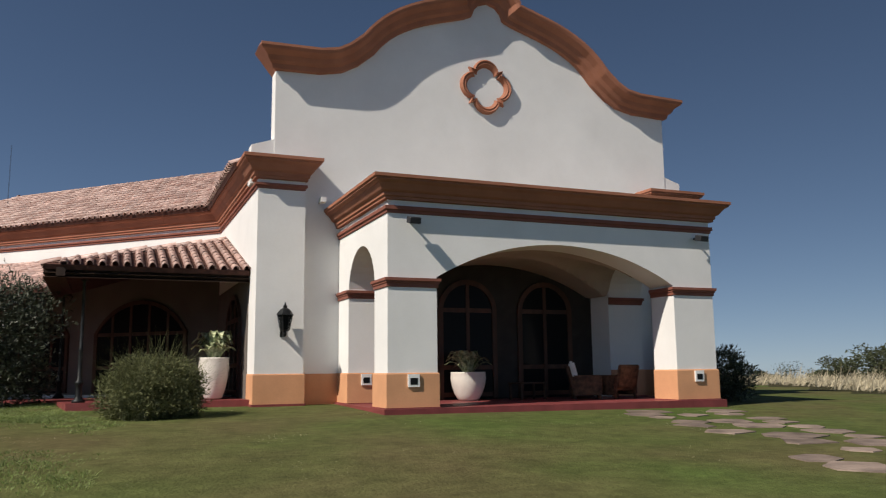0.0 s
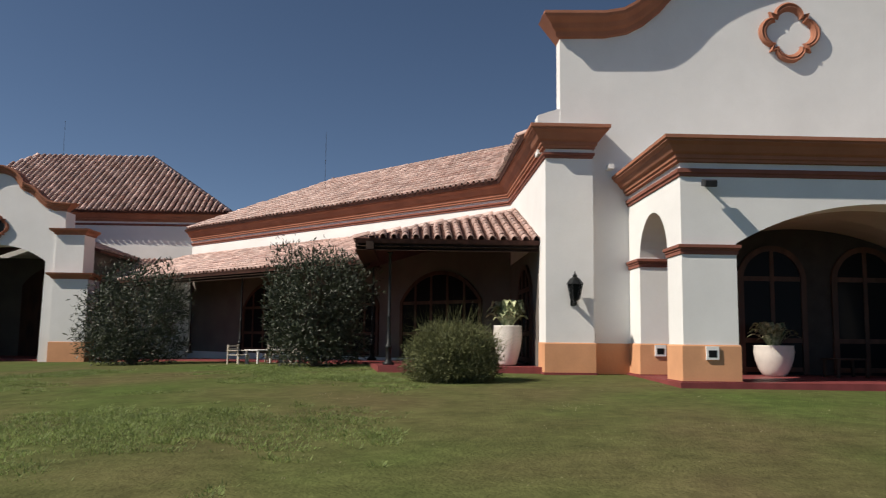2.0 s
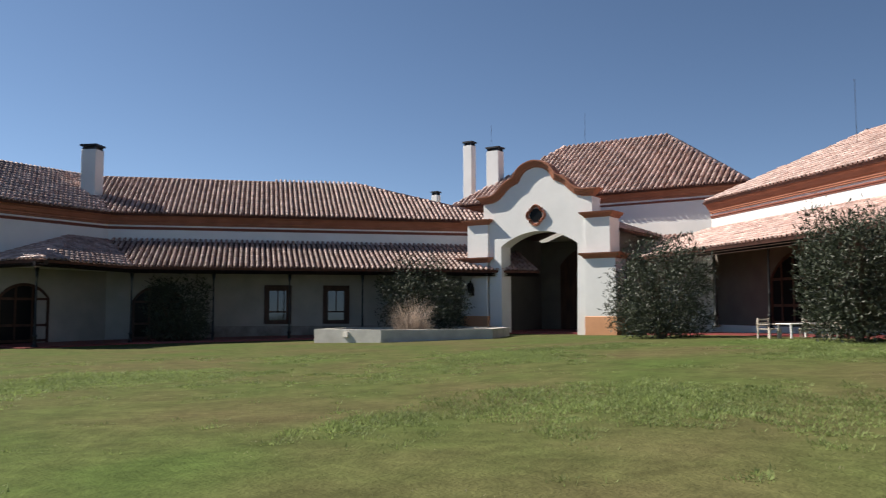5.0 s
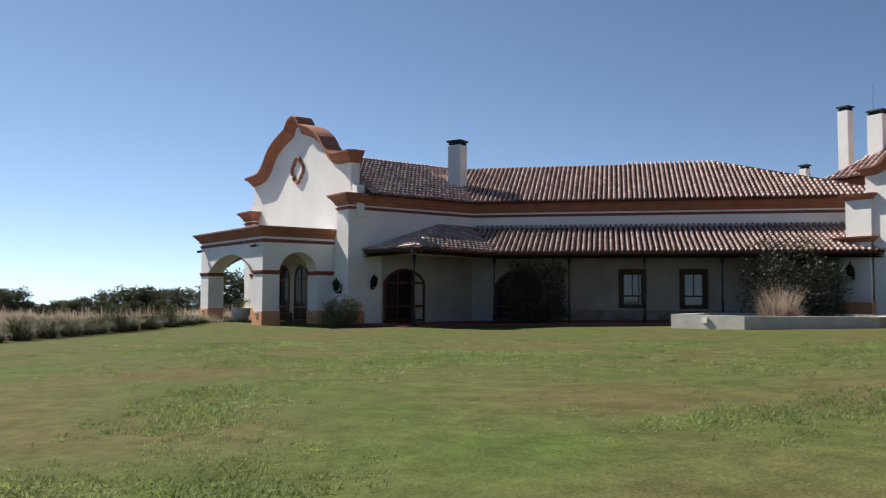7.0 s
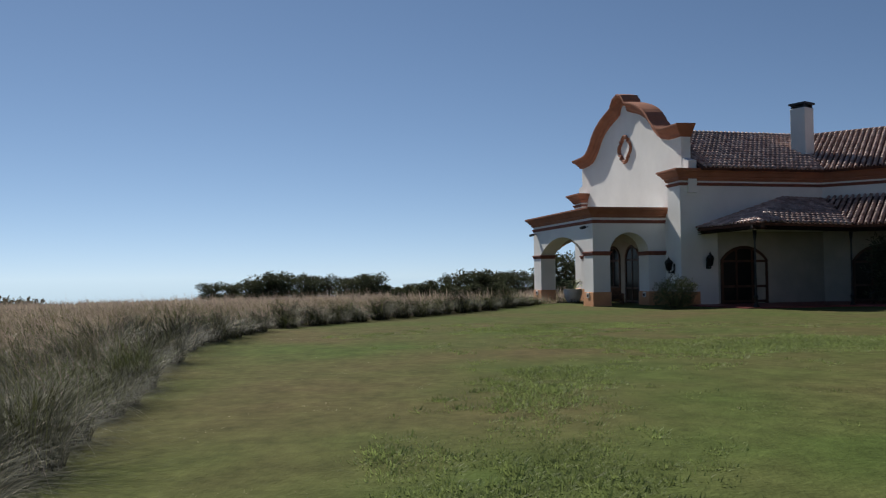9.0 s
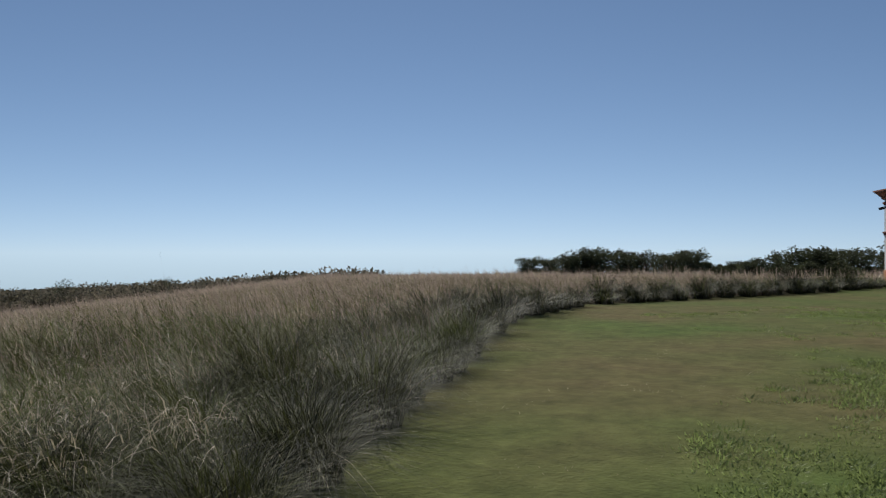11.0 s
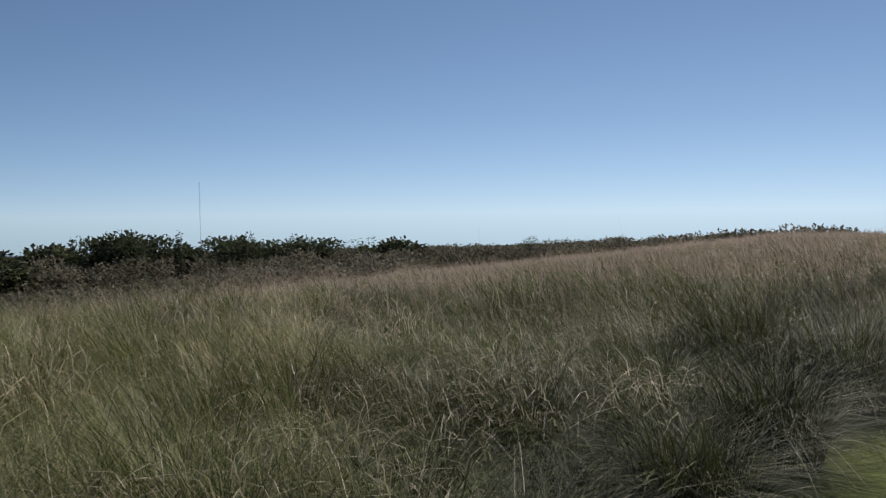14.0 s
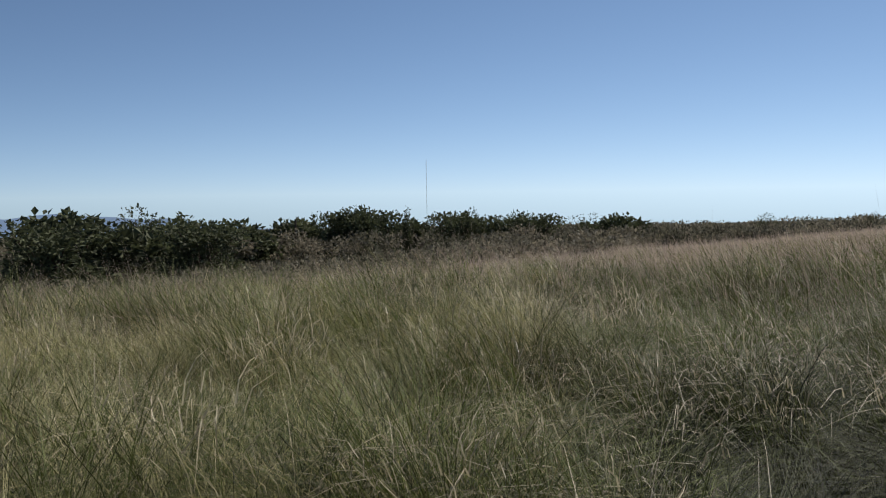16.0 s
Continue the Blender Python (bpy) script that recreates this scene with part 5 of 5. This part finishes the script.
# grey-green mounds along the very edge of the lawn
rim = []
for (xa, ya), (xb, yb) in zip(EDGE[2:10], EDGE[3:11]):
    ln = math.hypot(xb - xa, yb - ya)
    step = 1.2
    for i in range(int(ln / step)):
        for row in ((0.45, 0.7), (1.5, 2.0)):
            t = (i + RNG.uniform(0.3, 0.7)) * step / ln
            nx, ny = (yb - ya) / ln, -(xb - xa) / ln
            o = RNG.uniform(*row)
            rim.append((xa + (xb - xa) * t + nx * o, ya + (yb - ya) * t + ny * o))
rim = [(x, y) for x, y in rim if math.hypot(x + 6.3, y + 16.1) > 1.9]
rim_near = [p for p in rim if math.hypot(p[0] + 6.3, p[1] + 16.1) < 16]
rim_far = [p for p in rim if math.hypot(p[0] + 6.3, p[1] + 16.1) >= 16]
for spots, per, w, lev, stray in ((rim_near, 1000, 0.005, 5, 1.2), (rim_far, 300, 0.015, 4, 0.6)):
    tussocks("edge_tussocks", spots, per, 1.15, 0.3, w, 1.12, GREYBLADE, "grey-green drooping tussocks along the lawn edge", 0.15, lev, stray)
    tussocks("edge_tussocks", spots, per // 2, 1.12, 0.28, w, 0.85, GREENBLADE, "green tussocks along the lawn edge", 0.15, lev, stray)
    tussocks("edge_tussocks", spots, per // 22, 1.1, 0.28, w * 0.8, 1.3, DRYBLADE, "straw blades in the tussocks along the lawn edge", 0.2, lev, 0.8)
tussocks("dry_grass_clump", [(-27.3, 13.4), (-26.6, 13.2), (-26.9, 13.9)], 420, 2.5, 0.5, 0.014, 0.35, PLUME, "pinkish straw clump of ornamental grass in the planter", 0.1)
shoots = [(-4.6 + math.cos(k * 2.4) * 0.15 * math.sqrt(k), 1.35 + math.sin(k * 2.4) * 0.12 * math.sqrt(k)) for k in range(22)]
ob = tussocks("upright_growth", shoots, 90, 2.05, 0.16, 0.011, 0.55, BUSHLEAF, "feathery upright shoots", 0.1, 4, 0.6)
del ob["category"], ob["kind"]
ob.parent = ROSEMARY
ob.matrix_parent_inverse = Matrix.Translation(-Vector(ROSEMARY.location))
right = scatter(1300, 28, 80, -75, -28, FAR_OK)
tussocks("tall_grass", right, 14, 1.1, 0.9, 0.05, 0.7, DRYBLADE, "dry straw grass beyond the lawn", levels=2)


def on_lawn(x, y):
    if in_field(x, y):
        return False
    v = noise.noise(Vector((x * 0.27, y * 0.27, 1.7))) + 0.6 * noise.noise(Vector((x * 0.95, y * 0.95, 3))) + 0.5 * noise.noise(Vector((x * 3.1, y * 3.1, 8)))
    return v + RNG.normal(0, 0.09) > 0.13 + max(0.0, math.degrees(math.atan2(-(x + 6.3), y + 16.1)) - 68) * 0.03


tufts = scatter(40000, 4.8, 26, -4, 90, on_lawn)
tussocks("turf_tufts", tufts, 11, 0.10, 0.10, 0.019, 1.0, TURF, "bright green patches of clover-like turf in the lawn", 0.1, levels=2)
thatch = scatter(30000, 4.5, 19, -45, 125, lambda x, y: not in_field(x, y))
tussocks("turf_thatch", thatch, 10, 0.035, 0.14, 0.008, 1.0, THATCH, "short dull green and brown turf", 0.1, levels=2)


def worn(x, y):
    return not in_field(x, y) and noise.noise(Vector((x * 0.8, y * 0.8, 12.0))) > 0.28


clippings = scatter(2600, 5.0, 22, -45, 115, worn)
tussocks("grass_clippings", clippings, 9, 0.06, 0.16, 0.009, 1.5, DRYBLADE, "dry straw-coloured clippings on the lawn", 0.1, levels=2)


# ---- trees, far country ----
def tree_prototype(name, h, w, label, leaf=0.34, n=4200, bare=False, category="tree"):
    ob = thing(name, (0, 0, 0), label, category, "field trees")
    bm = bmesh.new()
    limb(bm, (0, 0, -0.5), (0, 0, h * 0.45), h * 0.035, h * 0.022)
    tips = []
    for i in range(8):
        a, k = i * 0.8 + random.uniform(-0.3, 0.3), random.uniform(0.25, 0.42)
        tip = (math.cos(a) * w * k, math.sin(a) * w * k, h * random.uniform(0.55, 0.85))
        limb(bm, (0, 0, h * random.uniform(0.2, 0.42)), tip, h * 0.016, h * 0.006, 5)
        tips.append(tip)
    part("trunk", bm, BARK, ob)
    cs = [(x, y, z, w * random.uniform(0.16, 0.25), w * random.uniform(0.16, 0.25), h * random.uniform(0.13, 0.2)) for x, y, z in tips]
    cs.append((0, 0, h * 0.68, w * 0.3, w * 0.3, h * 0.27))
    cs.append((0, 0, h * 0.4, w * 0.36, w * 0.36, h * 0.22))
    if not bare:
        for i in range(6):
            a = i * 1.05 + 0.4
            cs.append((math.cos(a) * w * 0.3, math.sin(a) * w * 0.3, h * random.uniform(0.18, 0.34), w * 0.24, w * 0.24, h * 0.22))
    leaf_mesh("crown", cs, n // (4 if bare else 1), leaf, TREELEAF, ob, ratio=0.55, shell=0.35)
    return ob


def bush_prototype(name, label, n=2600):
    ob = thing(name, (0, 0, 0), label, "shrub", "field shrubs")
    bm = bmesh.new()
    for i in range(4):
        limb(bm, (0, 0, -0.3), (math.cos(i * 1.6) * 1.2, math.sin(i * 1.6) * 1.2, 2.0), 0.08, 0.03, 5)
    part("woody_base", bm, BARK, ob)
    cs = [(random.uniform(-1.4, 1.4), random.uniform(-1.4, 1.4), random.uniform(0.9, 2.5), random.uniform(0.8, 1.4), random.uniform(0.8, 1.4), random.uniform(0.6, 1.1)) for i in range(7)]
    leaf_mesh("crown", cs, n, 0.34, TREELEAF, ob, ratio=0.55, shell=0.35)
    return ob


def spot(turn, d):
    a = radians(turn)
    x, y = -6.3 - math.sin(a) * d, -16.1 + math.cos(a) * d
    return x, y, lawn_z(x, y) - 0.1


def stand(proto, size, turn, d, top, spread=1.0, first=[]):
    """Stands a copy of proto at that turn and distance, so that its crown ends at the elevation top (degrees)."""
    x, y, z = spot(turn, d)
    h = max(1.2, 1.6 + d * math.tan(radians(top)) - z)
    k = h / size
    return copy_thing(proto, Matrix.Translation((x, y, z)) @ Matrix.Rotation(turn * 1.7, 4, "Z") @ Matrix.Diagonal((k * spread, k * spread, k, 1)))


OAK = tree_prototype("field_tree", 6.0, 6.4, "dark green spreading tree at the edge of the field")
ROUND = tree_prototype("round_tree", 5.0, 5.2, "rounded dark tree at the edge of the field", 0.3, 4200)
BARE = tree_prototype("sparse_tree", 7.0, 6.0, "sparse half-bare tree at the edge of the field", 0.3, 2600, True)
BUSH = bush_prototype("field_shrub", "dark scrubby bush in the valley")
CYP = thing("cypress", (0, 0, 0), "slim dark cypress beyond the field", "tree", "field trees")
bm = bmesh.new()
limb(bm, (0, 0, -0.4), (0, 0, 2.0), 0.14, 0.1)
part("trunk", bm, BARK, CYP)
leaf_mesh("crown", [(0, 0, 2 + i * 0.9, 0.75 - i * 0.07, 0.75 - i * 0.07, 0.9) for i in range(8)], 1800, 0.3, TREELEAF, CYP, ratio=0.5, shell=0.3)
PROTOS = (OAK, ROUND, BARE, BUSH, CYP)
for turn, d, top, sp, pr, sz in (
        (97.5, 120, -0.3, 1.25, ROUND, 5.0), (94.6, 112, -0.1, 1.5, OAK, 6.0), (92.9, 112, 0.45, 1.2, OAK, 6.0), (91.2, 116, 0.2, 1.3, ROUND, 5.0), (89.4, 112, 0.3, 1.1, BARE, 7.0),
        (88.2, 118, 0.0, 1.2, OAK, 6.0), (86.4, 108, 0.25, 1.1, ROUND, 5.0), (85.2, 120, -0.6, 1.3, BUSH, 3.2), (82.2, 96, -0.3, 1.2, OAK, 6.0), (80.6, 90, 0.1, 1.2, ROUND, 5.0), (79.2, 88, 0.45, 1.2, OAK, 6.0),
        (77.6, 92, 0.3, 1.2, ROUND, 5.0), (76.2, 84, 0.35, 1.2, OAK, 6.0), (74.6, 86, 0.2, 1.2, OAK, 6.0), (73.0, 70, 1.6, 1.1, OAK, 6.0), (71.2, 80, 0.8, 1.2, ROUND, 5.0),
        (84.0, 62, -1.0, 1.4, BUSH, 3.2), (82.6, 60, -0.9, 1.4, BUSH, 3.2), (80.9, 58, -0.8, 1.5, BUSH, 3.2), (79.0, 58, -0.9, 1.4, BUSH, 3.2), (77.3, 56, -1.0, 1.4, BUSH, 3.2),
        (96.0, 118, -0.35, 1.5, ROUND, 5.0), (90.3, 113, 0.1, 1.5, OAK, 6.0), (87.2, 113, 0.0, 1.5, ROUND, 5.0), (83.2, 100, -0.5, 1.5, ROUND, 5.0), (78.4, 90, 0.2, 1.5, OAK, 6.0), (93.8, 111, 0.2, 1.4, OAK, 6.0),
        (-42.4, 66, -0.5, 1.6, BUSH, 3.2), (-44.8, 62, -0.4, 1.6, BUSH, 3.2), (-48.6, 60, -0.3, 1.6, BUSH, 3.2), (-53.0, 58, 0.2, 1.6, BUSH, 3.2),
        (-43.6, 70, 0.0, 1.2, BARE, 7.0), (-46.0, 64, 0.35, 1.1, BARE, 7.0), (-47.8, 78, -0.2, 1.2, OAK, 6.0), (-49.4, 60, 0.6, 1.3, OAK, 6.0), (-51.6, 55, 1.3, 1.3, OAK, 6.0), (-54.0, 55, 1.2, 1.2, OAK, 6.0),
        (171.6, 130, -0.35, 1.0, BARE, 7.0), (174.6, 130, -1.0, 1.4, BUSH, 3.2), (169.4, 140, -1.4, 1.4, ROUND, 5.0), (167.4, 120, -1.55, 1.3, ROUND, 5.0), (176.6, 120, -1.2, 1.4, OAK, 6.0),
        (157.6, 150, -1.1, 0.9, ROUND, 5.0), (156.5, 150, -0.88, 1.0, OAK, 6.0), (155.4, 152, -1.1, 0.9, ROUND, 5.0), (149.8, 155, -1.3, 1.0, ROUND, 5.0), (148.5, 165, -1.65, 1.2, BUSH, 3.2),
        (146.1, 165, -1.6, 1.2, ROUND, 5.0), (144.2, 165, -1.5, 1.2, ROUND, 5.0), (140.9, 165, -1.5, 1.0, BARE, 7.0), (139.3, 170, -1.75, 1.2, BUSH, 3.2), (137.0, 170, -2.1, 1.2, BUSH, 3.2),
        (128.7, 190, -1.6, 1.1, BARE, 7.0), (122.6, 150, -1.55, 0.5, BARE, 7.0), (152.2, 160, -2.0, 1.3, BUSH, 3.2), (159.8, 150, -1.9, 1.4, BUSH, 3.2), (162.4, 145, -1.9, 1.4, BUSH, 3.2), (164.8, 140, -1.8, 1.4, BUSH, 3.2)):
    stand(pr, sz, turn, d, top, sp)
stand(CYP, 9.0, 153.2, 150, -1.1, 1.2)
for pr in PROTOS:
    x, y, z = spot({OAK: 66.0, ROUND: 62.0, BARE: 58.0, BUSH: 178.5, CYP: 181.0}[pr], 150)
    pr.location = (x, y, z)

# thick scrub in the valley
cs = []
for i in range(330):
    turn = RNG.uniform(138, 190)
    x, y, z = spot(turn, RNG.uniform(62, 130))
    rz = RNG.uniform(0.7, 1.7)
    cs.append((x, y, z + rz * 0.6, RNG.uniform(1.2, 2.6), RNG.uniform(1.2, 2.6), rz))
tagged(leaf_mesh("valley_scrub", cs, 60000, 0.42, SCRUBLEAF, None, "grey-brown scrub at the foot of the meadow", ratio=0.5, shell=0.3, kind="stuff"), category="scrub")
cs = []
for i in range(460):
    turn = RNG.uniform(119, 187)
    x, y, z = spot(turn, RNG.uniform(128, 185))
    d = math.hypot(x + 6.3, y + 16.1)
    rz = RNG.uniform(0.9, 1.9)
    crest = 1.6 - d * math.tan(radians(2.5 + 0.12 * math.sin(turn * 1.9))) - rz
    cs.append((x, y, z + RNG.random() ** 0.8 * max(0.3, crest - z), RNG.uniform(1.6, 3.4), RNG.uniform(1.6, 3.4), rz))
tagged(leaf_mesh("valley_scrub", cs, 95000, 0.6, SCRUBLEAF, None, "grey-brown scrub covering the valley", ratio=0.5, shell=0.3, kind="stuff"), category="scrub")

cs = []
for i in range(420):
    turn = RNG.uniform(108, 188)
    x, y, z = spot(turn, RNG.uniform(190, 430))
    d = math.hypot(x + 6.3, y + 16.1)
    rz = RNG.uniform(1.2, 3.0)
    crest = 1.6 - d * math.tan(radians(2.42 + 0.08 * math.sin(turn * 1.3))) - rz
    cs.append((x, y, z + RNG.random() ** 0.6 * max(0.3, crest - z), RNG.uniform(4, 8), RNG.uniform(4, 8), rz))
tagged(leaf_mesh("distant_scrub", cs, 60000, 1.1, SCRUBLEAF, None, "grey-brown scrub on the far side of the valley", ratio=0.5, shell=0.3, kind="stuff"), category="scrub")

# guyed mast and poles far off
x, y, z = spot(151.8, 620)
tagged(part("radio_mast", straight((x, y, z), (x, y, 1.6 + 620 * math.tan(radians(2.3))), 0.14, 4), CONCRETE), "thin distant radio mast", "mast")
x, y, z = spot(161.0, 140)
tagged(part("dead_trunk", straight((x, y, z), (x, y, 1.6 - 140 * math.tan(radians(1.75))), 0.18), BARK), "bare leaning dead trunk", "trunk")


# upright ridge sheet; its blue glow stands in for haze
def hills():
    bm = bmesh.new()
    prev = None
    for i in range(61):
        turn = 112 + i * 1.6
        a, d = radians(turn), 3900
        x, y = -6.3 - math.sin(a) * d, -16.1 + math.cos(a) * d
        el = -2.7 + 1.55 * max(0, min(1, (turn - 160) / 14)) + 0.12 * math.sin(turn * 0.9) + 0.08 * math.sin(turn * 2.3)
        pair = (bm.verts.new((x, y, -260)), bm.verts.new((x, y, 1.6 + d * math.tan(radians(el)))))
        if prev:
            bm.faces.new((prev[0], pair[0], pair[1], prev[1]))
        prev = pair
    tagged(part("backdrop", bm, HILL, None, smooth=True), "hills on the horizon, distance haze painted as a blue-grey glow", "hills", kind="structure")


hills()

# ---- single tiles of the nearest veranda roof ----
me = bpy.data.meshes.new("tile")
me.from_pydata(TV, [], TF)
for poly in me.polygons:
    poly.use_smooth = True
me.materials.append(TILE)
for p, a, u, n in NEAR_EAST:
    ob = new("tile", me)
    ob.parent = V_EAST
    rot = Matrix((a, u, n)).transposed().to_4x4()
    ob.matrix_basis = Matrix.Translation(M_EAST @ p - V_EAST.location) @ rot
